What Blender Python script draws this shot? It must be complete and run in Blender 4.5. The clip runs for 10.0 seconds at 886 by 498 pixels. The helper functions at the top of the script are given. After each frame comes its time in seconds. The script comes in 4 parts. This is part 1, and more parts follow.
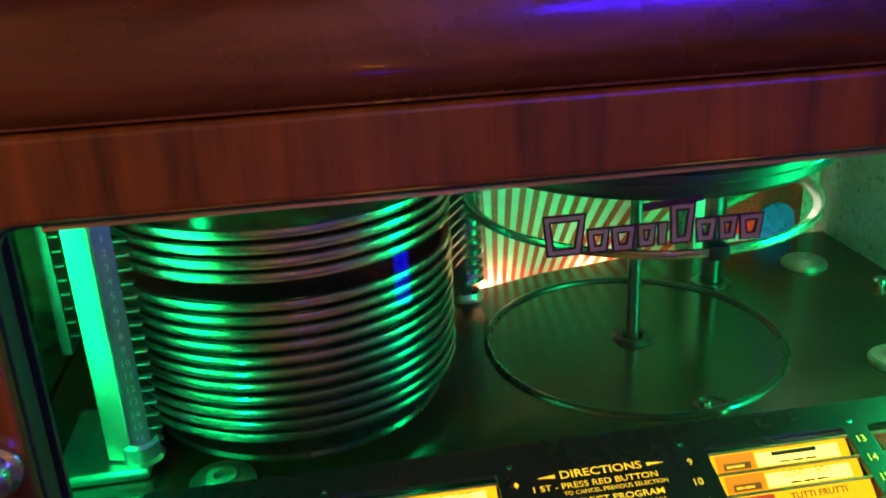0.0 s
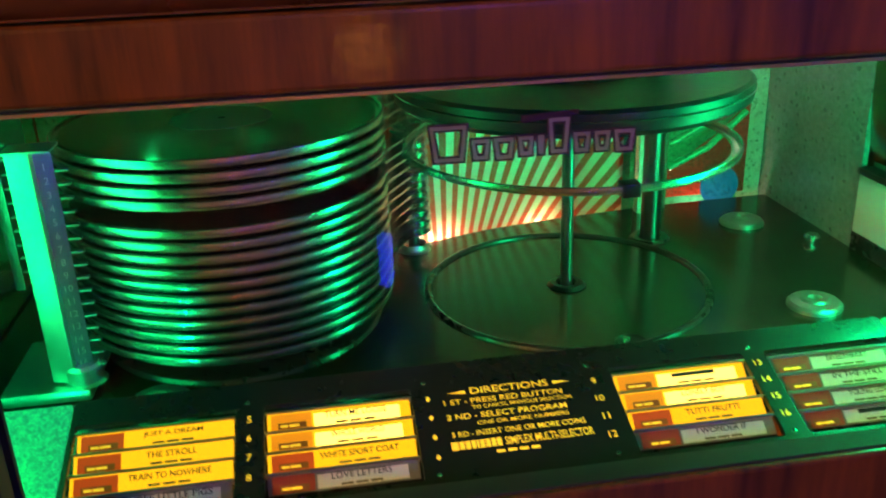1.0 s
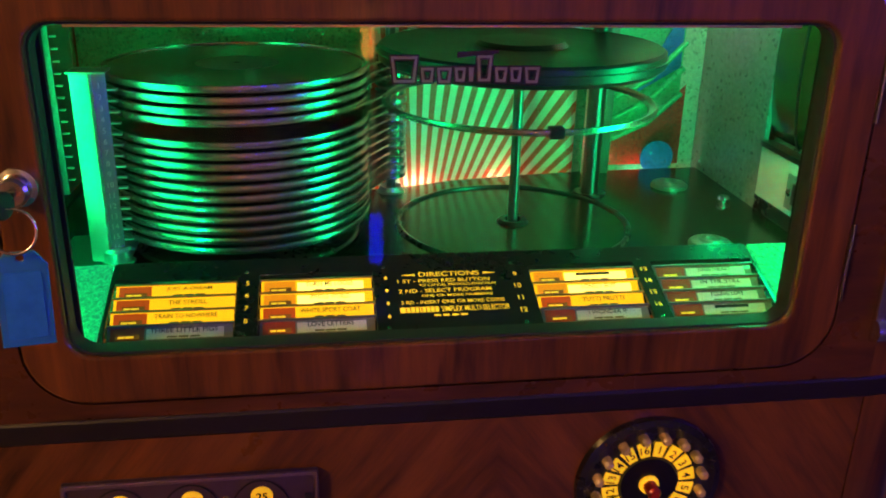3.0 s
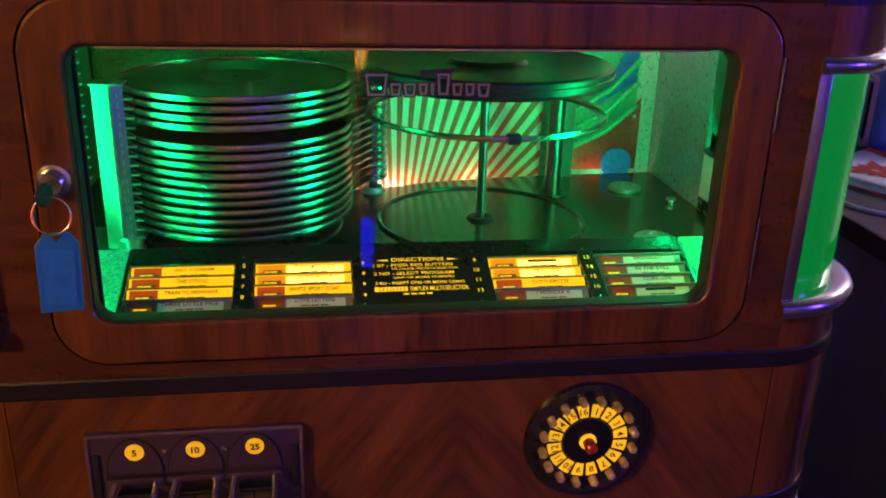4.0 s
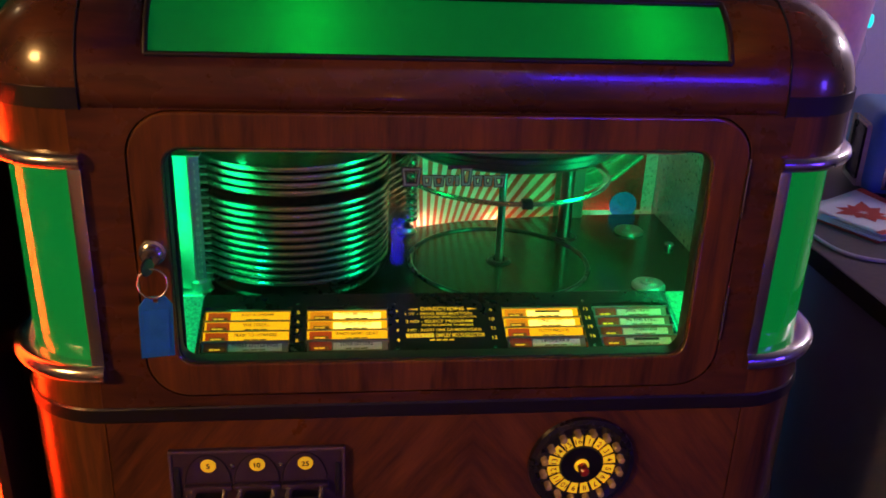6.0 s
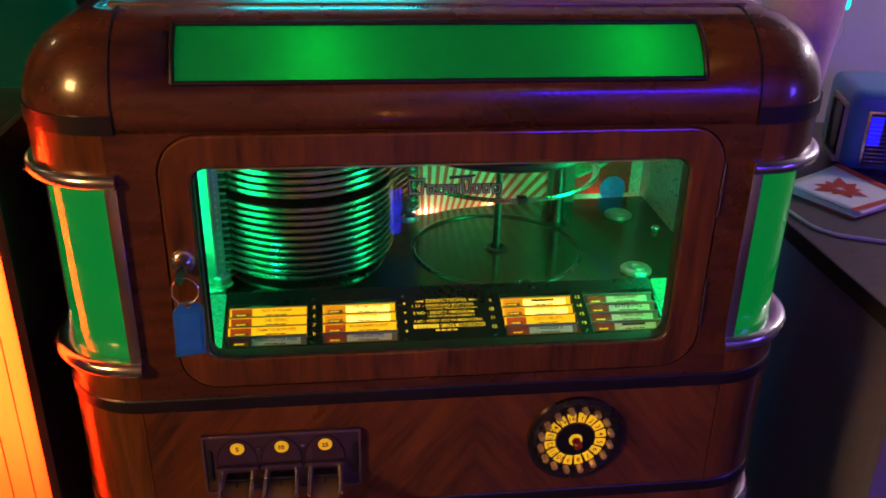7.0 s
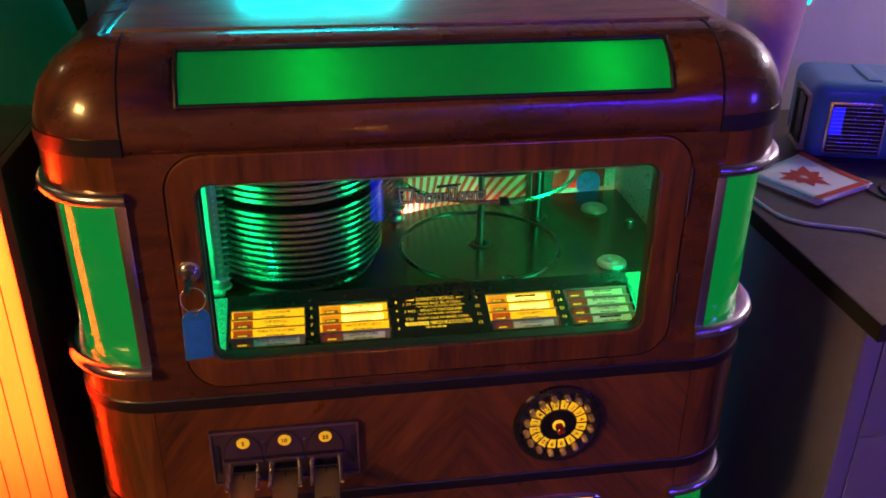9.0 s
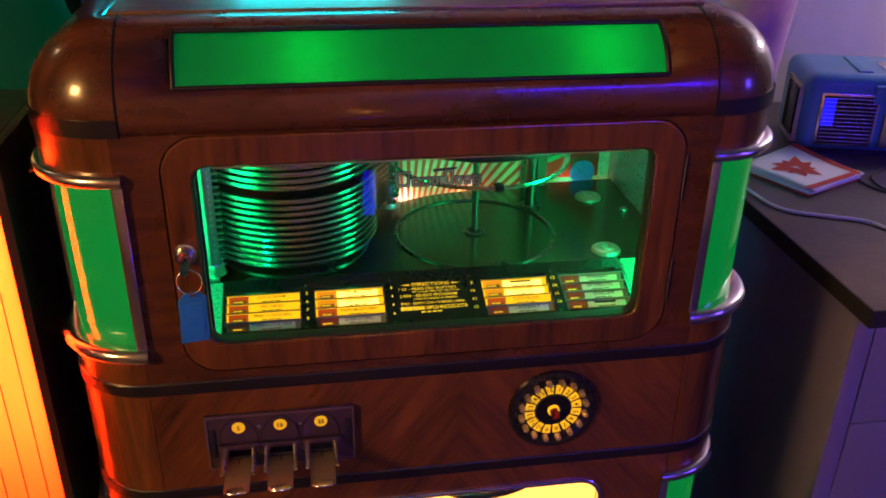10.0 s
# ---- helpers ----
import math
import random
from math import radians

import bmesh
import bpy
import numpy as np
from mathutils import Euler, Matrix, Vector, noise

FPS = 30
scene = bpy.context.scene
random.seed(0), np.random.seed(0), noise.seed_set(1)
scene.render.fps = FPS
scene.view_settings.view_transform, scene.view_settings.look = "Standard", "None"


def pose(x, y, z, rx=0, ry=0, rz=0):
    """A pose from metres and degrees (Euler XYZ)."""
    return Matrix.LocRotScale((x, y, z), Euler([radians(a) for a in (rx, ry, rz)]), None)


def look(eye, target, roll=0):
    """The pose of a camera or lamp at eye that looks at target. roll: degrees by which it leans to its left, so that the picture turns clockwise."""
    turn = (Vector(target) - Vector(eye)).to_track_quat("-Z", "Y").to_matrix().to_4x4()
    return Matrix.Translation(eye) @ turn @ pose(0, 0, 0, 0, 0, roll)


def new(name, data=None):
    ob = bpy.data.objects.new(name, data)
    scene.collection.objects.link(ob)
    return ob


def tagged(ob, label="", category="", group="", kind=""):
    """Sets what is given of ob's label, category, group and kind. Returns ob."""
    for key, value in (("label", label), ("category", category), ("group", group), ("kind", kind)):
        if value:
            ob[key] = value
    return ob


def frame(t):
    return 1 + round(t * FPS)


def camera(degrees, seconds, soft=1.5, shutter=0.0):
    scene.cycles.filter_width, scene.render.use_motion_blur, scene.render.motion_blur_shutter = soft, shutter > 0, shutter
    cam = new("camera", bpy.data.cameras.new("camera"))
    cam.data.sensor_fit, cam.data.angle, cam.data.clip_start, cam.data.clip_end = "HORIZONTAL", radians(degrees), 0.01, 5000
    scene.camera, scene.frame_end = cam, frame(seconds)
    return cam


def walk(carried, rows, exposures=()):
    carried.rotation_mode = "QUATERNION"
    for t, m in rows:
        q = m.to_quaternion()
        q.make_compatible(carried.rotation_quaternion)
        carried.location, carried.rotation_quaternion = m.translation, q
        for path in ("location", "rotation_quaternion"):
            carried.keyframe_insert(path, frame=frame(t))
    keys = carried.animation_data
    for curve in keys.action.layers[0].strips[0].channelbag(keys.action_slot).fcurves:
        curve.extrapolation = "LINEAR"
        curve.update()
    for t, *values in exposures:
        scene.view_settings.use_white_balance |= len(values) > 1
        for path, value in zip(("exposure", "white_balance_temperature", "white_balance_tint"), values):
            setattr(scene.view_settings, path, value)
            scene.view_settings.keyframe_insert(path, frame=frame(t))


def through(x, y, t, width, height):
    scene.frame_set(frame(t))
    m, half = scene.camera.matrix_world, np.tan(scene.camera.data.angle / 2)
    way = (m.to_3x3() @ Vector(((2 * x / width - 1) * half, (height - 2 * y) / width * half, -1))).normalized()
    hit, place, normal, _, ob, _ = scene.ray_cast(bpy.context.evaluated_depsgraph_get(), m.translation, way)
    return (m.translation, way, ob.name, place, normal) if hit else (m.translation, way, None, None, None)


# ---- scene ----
cam = camera(53.2, 10.0, soft=1.8, shutter=0.4)
METRES, EYE, TILT, LEAN, TURN = 0.85, 1.35, 0.0, 0.0, -8.0
ROWS = [
    (0.0, 0.0, 0.0, 0.0, -1.03, -21.53, 2.62),
    (0.5, 0.0127, -0.0096, -0.0174, -1.16, -21.72, 2.31),
    (1.0, 0.0605, -0.0594, -0.0368, -0.86, -21.74, 2.03),
    (1.5, 0.0946, -0.0935, -0.0469, 0.02, -21.7, 0.89),
    (2.0, 0.0879, -0.1345, -0.0484, 0.38, -21.7, 0.46),
    (2.5, 0.0835, -0.2077, -0.0511, 0.33, -21.62, -0.44),
    (4.0, 0.128, -0.4307, -0.0103, -0.04, -20.9, -1.56),
    (4.5, 0.1389, -0.4871, -0.0013, 0.38, -20.62, -1.82),
    (5.0, 0.153, -0.5184, 0.022, 1.27, -20.62, -2.37),
    (5.5, 0.1411, -0.5466, 0.0904, 2.09, -21.08, -2.46),
    (7.0, 0.1205, -0.6539, 0.2575, 1.38, -25.29, -1.1),
    (7.5, 0.1032, -0.686, 0.2953, 0.63, -25.9, -0.46),
    (8.0, 0.0947, -0.6996, 0.3198, -0.33, -26.26, -0.06),
    (8.5, 0.0977, -0.7106, 0.3302, -0.43, -26.53, -0.19),
    (9.0, 0.1049, -0.7158, 0.3286, -0.48, -26.69, -0.53),
    (9.5, 0.1053, -0.7252, 0.325, -0.79, -26.78, -0.75),
    (10.0, 0.0967, -0.728, 0.3106, -1.0, -26.79, -0.87),
]
walk(cam, [(t, pose(-0.142, -0.3535, EYE, TILT, LEAN, TURN) @ pose(METRES * x, METRES * y, METRES * z, 90 + pitch, roll, yaw)) for t, x, y, z, yaw, pitch, roll in ROWS],
     exposures=[(0.0, 0.12), (1.5, -0.02), (4.5, -0.04), (5.5, -0.34), (7.0, -0.18), (8.0, -0.14), (10.0, 0.0)])

# ---- light ----
world = bpy.data.worlds.new("night")
scene.world = world
world.use_nodes = True
world.node_tree.nodes["Background"].inputs[0].default_value = (0.02, 0.025, 0.05, 1)
world.node_tree.nodes["Background"].inputs[1].default_value = 0.15
scene.view_settings.exposure = 0.0


def lamp(name, kind, m, power, colour, size=0.1, size_y=None):
    data = bpy.data.lights.new(name, kind)
    data.energy, data.color = power, colour
    if kind == "AREA":
        data.shape, data.size, data.size_y = "RECTANGLE", size, size_y or size
    else:
        data.shadow_soft_size = size
    ob = new(name, data)
    ob.matrix_world = m
    return ob


GREEN = (0.0, 1.0, 0.16)
# green tubes behind both uprights of the jukebox door, and one under its roof
lamp("green_tube_light", "AREA", look((-0.366, 0.135, 1.11), (-0.16, 0.20, 1.09)), 0.58, (0.0, 1.0, 0.20), 0.13, 0.24)
lamp("green_tube_light", "AREA", look((0.392, 0.120, 1.11), (0.20, 0.22, 1.04)), 2.1, (0.0, 1.0, 0.24), 0.09, 0.24)
for x in (-0.26, -0.16, -0.05, 0.30):
    lamp("roof_bulb_light", "POINT", pose(x, 0.455, 1.245), 0.038, (0.0, 1.0, 0.22), 0.006)
# unseen bulb added to brighten the housing and the right wall
lamp("roof_bulb_light", "POINT", pose(0.405, 0.275, 1.250), 0.55, (0.0, 1.0, 0.25), 0.006)
lamp("foil_bulb_light", "POINT", pose(0.030, 0.4885, 0.955), 0.28, (1.0, 0.72, 0.48), 0.004)
lamp("foil_bulb_light", "POINT", pose(0.150, 0.5215, 0.955), 0.20, (1.0, 0.62, 0.35), 0.004)
lamp("foil_bulb_light", "POINT", pose(0.345, 0.5365, 0.952), 0.10, (1.0, 0.74, 0.55), 0.004)
lamp("roof_bulb_light", "POINT", pose(0.365, 0.455, 1.245), 0.22, (1.0, 0.80, 0.68), 0.006)
lamp("corner_bulb_light", "POINT", pose(-0.312, 0.055, 0.975), 0.45, (0.0, 1.0, 0.30), 0.006)
lamp("corner_bulb_light", "POINT", pose(0.325, 0.075, 0.980), 0.9, (0.0, 1.0, 0.60), 0.006)
lamp("panel_bulb_light", "POINT", pose(-0.135, 0.064, 1.325), 0.25, (0.8, 1.0, 0.9), 0.02)
lamp("panel_bulb_light", "POINT", pose(0.215, 0.064, 1.325), 0.25, (0.8, 1.0, 0.9), 0.02)
lamp("neighbour_lamp_light", "POINT", pose(-0.60, 0.130, 1.12), 640.0, (1.0, 0.85, 0.66), 0.03)
lamp("grille_bulb_light", "POINT", pose(0.05, 0.12, 0.60), 4.0, (1.0, 0.70, 0.30), 0.03)
# the room: unseen lamps added for its warm light and violet tint
lamp("unseen_warm_light", "AREA", look((-2.25, -1.60, 2.30), (0.0, 0.2, 0.85)), 57.0, (1.0, 0.50, 0.15), 0.5, 0.4)
lamp("violet_light", "AREA", look((2.25, -1.10, 1.45), (0.75, 0.1, 0.75)), 3.6, (0.12, 0.05, 1.0), 0.3).data.spread = radians(110)
lamp("counter_lamp_light", "POINT", pose(1.95, 0.72, 1.80), 27.0, (0.98, 0.76, 0.93), 0.06)
# added to brighten the far wall that the tray rims mirror
lamp("far_wall_light", "AREA", look((0.2, -2.15, 2.35), (0.1, -2.75, 1.0)), 8.0, (1.0, 0.66, 0.60), 0.3)
lamp("left_lamp_light", "POINT", pose(-1.7, 0.75, 2.25), 3.0, (1.0, 0.70, 0.36), 0.06)


# ---- materials ----
def nodes_of(name):
    m = bpy.data.materials.new(name)
    m.use_nodes = True
    return m, m.node_tree, m.node_tree.nodes["Principled BSDF"]


def ramp(nt, fac, stops):
    r = nt.nodes.new("ShaderNodeValToRGB")
    while len(r.color_ramp.elements) < len(stops):
        r.color_ramp.elements.new(0.5)
    for e, (p, c) in zip(r.color_ramp.elements, stops):
        e.position, e.color = p, (*c, 1)
    nt.links.new(fac, r.inputs[0])
    return r.outputs[0]


def coords(nt, scale=(1, 1, 1), kind="Object"):
    c, mp = nt.nodes.new("ShaderNodeTexCoord"), nt.nodes.new("ShaderNodeMapping")
    mp.inputs["Scale"].default_value = scale
    nt.links.new(c.outputs[kind], mp.inputs[0])
    return mp.outputs[0]


def noise_tex(nt, vec, scale, detail=4, rough=0.55, distortion=0.0):
    n = nt.nodes.new("ShaderNodeTexNoise")
    n.inputs["Scale"].default_value, n.inputs["Detail"].default_value = scale, detail
    n.inputs["Roughness"].default_value, n.inputs["Distortion"].default_value = rough, distortion
    nt.links.new(vec, n.inputs["Vector"])
    return n.outputs["Fac"]


def bump(nt, bsdf, height, strength=0.2, distance=0.001):
    b = nt.nodes.new("ShaderNodeBump")
    b.inputs["Strength"].default_value, b.inputs["Distance"].default_value = strength, distance
    nt.links.new(height, b.inputs["Height"])
    nt.links.new(b.outputs[0], bsdf.inputs["Normal"])


def math_node(nt, op, a, b=None):
    n = nt.nodes.new("ShaderNodeMath")
    n.operation = op
    for k, v in enumerate((a, b)):
        if v is None:
            continue
        if isinstance(v, (int, float)):
            n.inputs[k].default_value = v
        else:
            nt.links.new(v, n.inputs[k])
    return n.outputs[0]


def surface(name, colour, rough=0.5, metal=0.0, vary=0.25, scale=40.0, relief=0.1, coat=0.0, stretch=(1, 1, 1), glow=None, strength=0.0):
    """A surface with blotches and fine grain in colour, gloss and relief."""
    m, nt, b = nodes_of(name)
    v = coords(nt, stretch)
    big, fine = noise_tex(nt, v, scale * 0.2, 3), noise_tex(nt, v, scale * 3, 5)
    both = math_node(nt, "ADD", math_node(nt, "MULTIPLY", big, 0.6), math_node(nt, "MULTIPLY", fine, 0.4))
    lo = tuple(max(0, c * (1 - vary)) for c in colour)
    hi = tuple(min(1, c * (1 + vary)) for c in colour)
    nt.links.new(ramp(nt, both, [(0.3, lo), (0.7, hi)]), b.inputs["Base Color"])
    r = math_node(nt, "ADD", math_node(nt, "MULTIPLY", both, rough * 0.5), rough * 0.75)
    nt.links.new(r, b.inputs["Roughness"])
    b.inputs["Metallic"].default_value = metal
    b.inputs["Coat Weight"].default_value = coat
    b.inputs["Coat Roughness"].default_value = 0.12
    if relief:
        bump(nt, b, fine, relief, 0.0006)
    if glow:
        b.inputs["Emission Color"].default_value = (*glow, 1)
        b.inputs["Emission Strength"].default_value = strength
    return m


def wood(name, dark, light, stretch, gloss=0.3, figure=9.0, lean=0.0, haze=0.07):
    """Lacquered veneer: long fibres, broad dark figure and small pores. lean: two halves matched at the middle, their fibres leaning by so many degrees."""
    m, nt, b = nodes_of(name)
    if lean:
        s, j, t = nt.nodes.new("ShaderNodeSeparateXYZ"), nt.nodes.new("ShaderNodeCombineXYZ"), nt.nodes.new("ShaderNodeMapping")
        nt.links.new(coords(nt), s.inputs[0])
        nt.links.new(math_node(nt, "ABSOLUTE", math_node(nt, "SUBTRACT", s.outputs[0], 0.045)), j.inputs[0])
        nt.links.new(s.outputs[1], j.inputs[1])
        nt.links.new(s.outputs[2], j.inputs[2])
        t.inputs["Rotation"].default_value = (0, radians(lean), 0)
        nt.links.new(j.outputs[0], t.inputs[0])
        mp = nt.nodes.new("ShaderNodeMapping")
        mp.inputs["Scale"].default_value = stretch
        nt.links.new(t.outputs[0], mp.inputs[0])
        v = mp.outputs[0]
    else:
        v = coords(nt, stretch)
    fibre = noise_tex(nt, v, 30, 6, 0.65, 0.4)
    broad = noise_tex(nt, v, figure, 3, 0.5, 0.8)
    blotch = noise_tex(nt, coords(nt), 4, 2)
    mix = math_node(nt, "ADD", math_node(nt, "MULTIPLY", fibre, 0.35), math_node(nt, "ADD", math_node(nt, "MULTIPLY", broad, 0.45), math_node(nt, "MULTIPLY", blotch, 0.2)))
    mid = tuple((a + c) / 2 for a, c in zip(dark, light))
    nt.links.new(ramp(nt, mix, [(0.34, dark), (0.5, mid), (0.66, light)]), b.inputs["Base Color"])
    wear = noise_tex(nt, coords(nt), 18, 5)
    nt.links.new(math_node(nt, "ADD", math_node(nt, "MULTIPLY", wear, 0.25), gloss - 0.1), b.inputs["Roughness"])
    b.inputs["Coat Weight"].default_value = 0.7
    b.inputs["Coat Roughness"].default_value = haze
    bump(nt, b, fibre, 0.12, 0.0005)
    # the lacquer itself is slightly uneven
    orange_peel = nt.nodes.new("ShaderNodeBump")
    orange_peel.inputs["Strength"].default_value, orange_peel.inputs["Distance"].default_value = 0.16, 0.0006
    nt.links.new(math_node(nt, "ADD", noise_tex(nt, coords(nt, (1, 1.4, 1.4)), 130, 3, 0.6, 0.6), math_node(nt, "MULTIPLY", fibre, 0.7)), orange_peel.inputs["Height"])
    nt.links.new(orange_peel.outputs[0], b.inputs["Coat Normal"])
    return m


def glitter(name, colour, dots=420.0, base_rough=0.18, share=0.22, relief=0.28):
    """Flitter foil: small facets turned every way, most of them dull, some bright."""
    m, nt, b = nodes_of(name)
    vo = nt.nodes.new("ShaderNodeTexVoronoi")
    vo.inputs["Scale"].default_value = dots
    nt.links.new(coords(nt), vo.inputs["Vector"])
    sep = nt.nodes.new("ShaderNodeSeparateColor")
    nt.links.new(vo.outputs["Color"], sep.inputs[0])
    lo, hi = tuple(c * 0.9 for c in colour), tuple(min(1, c * 1.1 + 0.01) for c in colour)
    nt.links.new(ramp(nt, sep.outputs[0], [(0.2, lo), (0.9, hi)]), b.inputs["Base Color"])
    nt.links.new(ramp(nt, sep.outputs[1], [(1 - share, (0.05,) * 3), (1 - share * 0.6, (0.45,) * 3)]), b.inputs["Metallic"])
    b.inputs["Roughness"].default_value = base_rough
    s1, s2, g2, nn = nt.nodes.new("ShaderNodeVectorMath"), nt.nodes.new("ShaderNodeVectorMath"), nt.nodes.new("ShaderNodeNewGeometry"), nt.nodes.new("ShaderNodeVectorMath")
    s1.operation, s2.operation, nn.operation = "SUBTRACT", "MULTIPLY_ADD", "NORMALIZE"
    s1.inputs[1].default_value = (0.5, 0.5, 0.5)
    flake = nt.nodes.new("ShaderNodeVectorMath")
    flake.operation = "SCALE"
    flake.inputs[0].default_value = (relief * 2, relief * 2, relief * 2)
    nt.links.new(ramp(nt, sep.outputs[1], [(1 - share, (0.06,) * 3), (1 - share * 0.6, (1.0,) * 3)]), flake.inputs["Scale"])
    nt.links.new(flake.outputs[0], s2.inputs[1])
    nt.links.new(vo.outputs["Color"], s1.inputs[0])
    nt.links.new(s1.outputs[0], s2.inputs[0])
    nt.links.new(g2.outputs["Normal"], s2.inputs[2])
    nt.links.new(s2.outputs[0], nn.inputs[0])
    nt.links.new(nn.outputs[0], b.inputs["Normal"])
    return m


def fan_foil(name, cx, cz, turns):
    """Foil printed with a fan of red and pale stripes that spread from (cx, cz)."""
    m, nt, b = nodes_of(name)
    g = nt.nodes.new("ShaderNodeTexCoord")
    s = nt.nodes.new("ShaderNodeSeparateXYZ")
    nt.links.new(g.outputs["Object"], s.inputs[0])
    angle = math_node(nt, "ARCTAN2", math_node(nt, "SUBTRACT", s.outputs[0], cx), math_node(nt, "SUBTRACT", s.outputs[2], cz))
    wave = math_node(nt, "SINE", math_node(nt, "MULTIPLY", angle, turns))
    stripe = ramp(nt, math_node(nt, "ADD", math_node(nt, "MULTIPLY", wave, 0.5), 0.5), [(0.48, (0.58, 0.52, 0.42)), (0.60, (0.60, 0.07, 0.03))])
    vo = nt.nodes.new("ShaderNodeTexVoronoi")
    vo.inputs["Scale"].default_value = 380
    nt.links.new(g.outputs["Object"], vo.inputs["Vector"])
    sep = nt.nodes.new("ShaderNodeSeparateColor")
    nt.links.new(vo.outputs["Color"], sep.inputs[0])
    nt.links.new(stripe, b.inputs["Base Color"])
    nt.links.new(ramp(nt, sep.outputs[1], [(0.80, (0.05,) * 3), (0.88, (0.7,) * 3)]), b.inputs["Metallic"])
    b.inputs["Roughness"].default_value = 0.32
    s1, s2, g2, nn = nt.nodes.new("ShaderNodeVectorMath"), nt.nodes.new("ShaderNodeVectorMath"), nt.nodes.new("ShaderNodeNewGeometry"), nt.nodes.new("ShaderNodeVectorMath")
    s1.operation, s2.operation, nn.operation = "SUBTRACT", "MULTIPLY_ADD", "NORMALIZE"
    s1.inputs[1].default_value = (0.5, 0.5, 0.5)
    s2.inputs[1].default_value = (0.22, 0.22, 0.22)
    nt.links.new(vo.outputs["Color"], s1.inputs[0])
    nt.links.new(s1.outputs[0], s2.inputs[0])
    nt.links.new(g2.outputs["Normal"], s2.inputs[2])
    nt.links.new(s2.outputs[0], nn.inputs[0])
    nt.links.new(nn.outputs[0], b.inputs["Normal"])
    return m


def lit_plastic(name, colour, glow, strength, through=0.0, pebble=0.0):
    """Coloured plastic with light behind it."""
    m, nt, b = nodes_of(name)
    b.inputs["Base Color"].default_value = (*colour, 1)
    b.inputs["Roughness"].default_value = 0.22
    n = noise_tex(nt, coords(nt), 6, 2)
    b.inputs["Emission Color"].default_value = (*glow, 1)
    nt.links.new(math_node(nt, "MULTIPLY", math_node(nt, "ADD", math_node(nt, "MULTIPLY", n, 0.3), 0.85), strength), b.inputs["Emission Strength"])
    if pebble:
        bump(nt, b, noise_tex(nt, coords(nt), 420, 2), pebble, 0.002)
    if through:
        t = nt.nodes.new("ShaderNodeBsdfTranslucent")
        t.inputs[0].default_value = (*glow, 1)
        if pebble:
            nt.links.new(ramp(nt, noise_tex(nt, coords(nt), 300, 3, 0.6, 1.0), [(0.38, tuple(0.12 * k for k in glow)), (0.62, glow)]), t.inputs[0])
        mix = nt.nodes.new("ShaderNodeMixShader")
        mix.inputs[0].default_value = through
        nt.links.new(b.outputs[0], mix.inputs[1])
        nt.links.new(t.outputs[0], mix.inputs[2])
        nt.links.new(mix.outputs[0], nt.nodes["Material Output"].inputs[0])
    return m


def clear_glass(name):
    """A pane: lets light through straight, and mirrors a little."""
    m, nt, b = nodes_of(name)
    tr, gl, mix = nt.nodes.new("ShaderNodeBsdfTransparent"), nt.nodes.new("ShaderNodeBsdfGlossy"), nt.nodes.new("ShaderNodeMixShader")
    gl.inputs["Roughness"].default_value = 0.02
    fr = nt.nodes.new("ShaderNodeLayerWeight")
    nt.links.new(math_node(nt, "ADD", math_node(nt, "MULTIPLY", math_node(nt, "POWER", fr.outputs["Facing"], 5.0), 0.9), 0.022), mix.inputs[0])
    nt.links.new(tr.outputs[0], mix.inputs[1])
    nt.links.new(gl.outputs[0], mix.inputs[2])
    nt.links.new(mix.outputs[0], nt.nodes["Material Output"].inputs[0])
    return m


W_DARK, W_LIGHT = (0.024, 0.0080, 0.0018), (0.215, 0.068, 0.010)
WOOD_V = wood("walnut_upright", W_DARK, W_LIGHT, (5, 5, 0.5))
WOOD_M = wood("walnut_matched", W_DARK, W_LIGHT, (5, 5, 0.6), 0.3, 7.0, 38)
WOOD_H = wood("walnut_lying", W_DARK, W_LIGHT, (0.7, 4, 4))
WOOD_LID = wood("walnut_lid", W_DARK, W_LIGHT, (0.7, 4, 4), 0.42, 9.0, 0.0, 0.22)
WOOD_D = wood("walnut_dome", W_DARK, (0.14, 0.042, 0.012), (0.6, 3, 3), 0.26)
BAND = surface("black_lacquer_band", (0.010, 0.007, 0.006), 0.45, coat=0.1)
SEAM = surface("dark_seam", (0.006, 0.004, 0.003), 0.8)
CHROME = surface("worn_chrome", (0.72, 0.72, 0.74), 0.22, 1.0, 0.12, 60, 0.06)
TRAY = surface("polished_tray_rim", (0.60, 0.58, 0.56), 0.25, 1.0, 0.12, 60, 0.05)
ALU = surface("cast_aluminium", (0.54, 0.53, 0.51), 0.38, 1.0, 0.15, 60, 0.1)
DULL_ALU = surface("dull_aluminium", (0.32, 0.33, 0.32), 0.38, 0.9, 0.2, 50, 0.15)
STEEL = surface("steel_rod", (0.16, 0.17, 0.17), 0.32, 1.0, 0.1)
PLATTER = surface("blue_black_platter", (0.012, 0.015, 0.024), 0.38, vary=0.2, coat=0.0)
DARK_METAL = surface("dark_metal", (0.05, 0.05, 0.055), 0.35, 0.9)
BLACK = surface("black_enamel", (0.012, 0.012, 0.013), 0.28, coat=0.4)
RUBBER = surface("black_rubber", (0.012, 0.011, 0.011), 0.6)
VINYL = surface("shellac_record", (0.010, 0.010, 0.011), 0.16, vary=0.3)
LABEL = surface("record_label", (0.10, 0.16, 0.12), 0.5)
DECK_M = surface("dark_deck", (0.015, 0.013, 0.006), 0.21, vary=0.5, scale=30, relief=0.04, coat=0.15, stretch=(0.6, 3, 3))
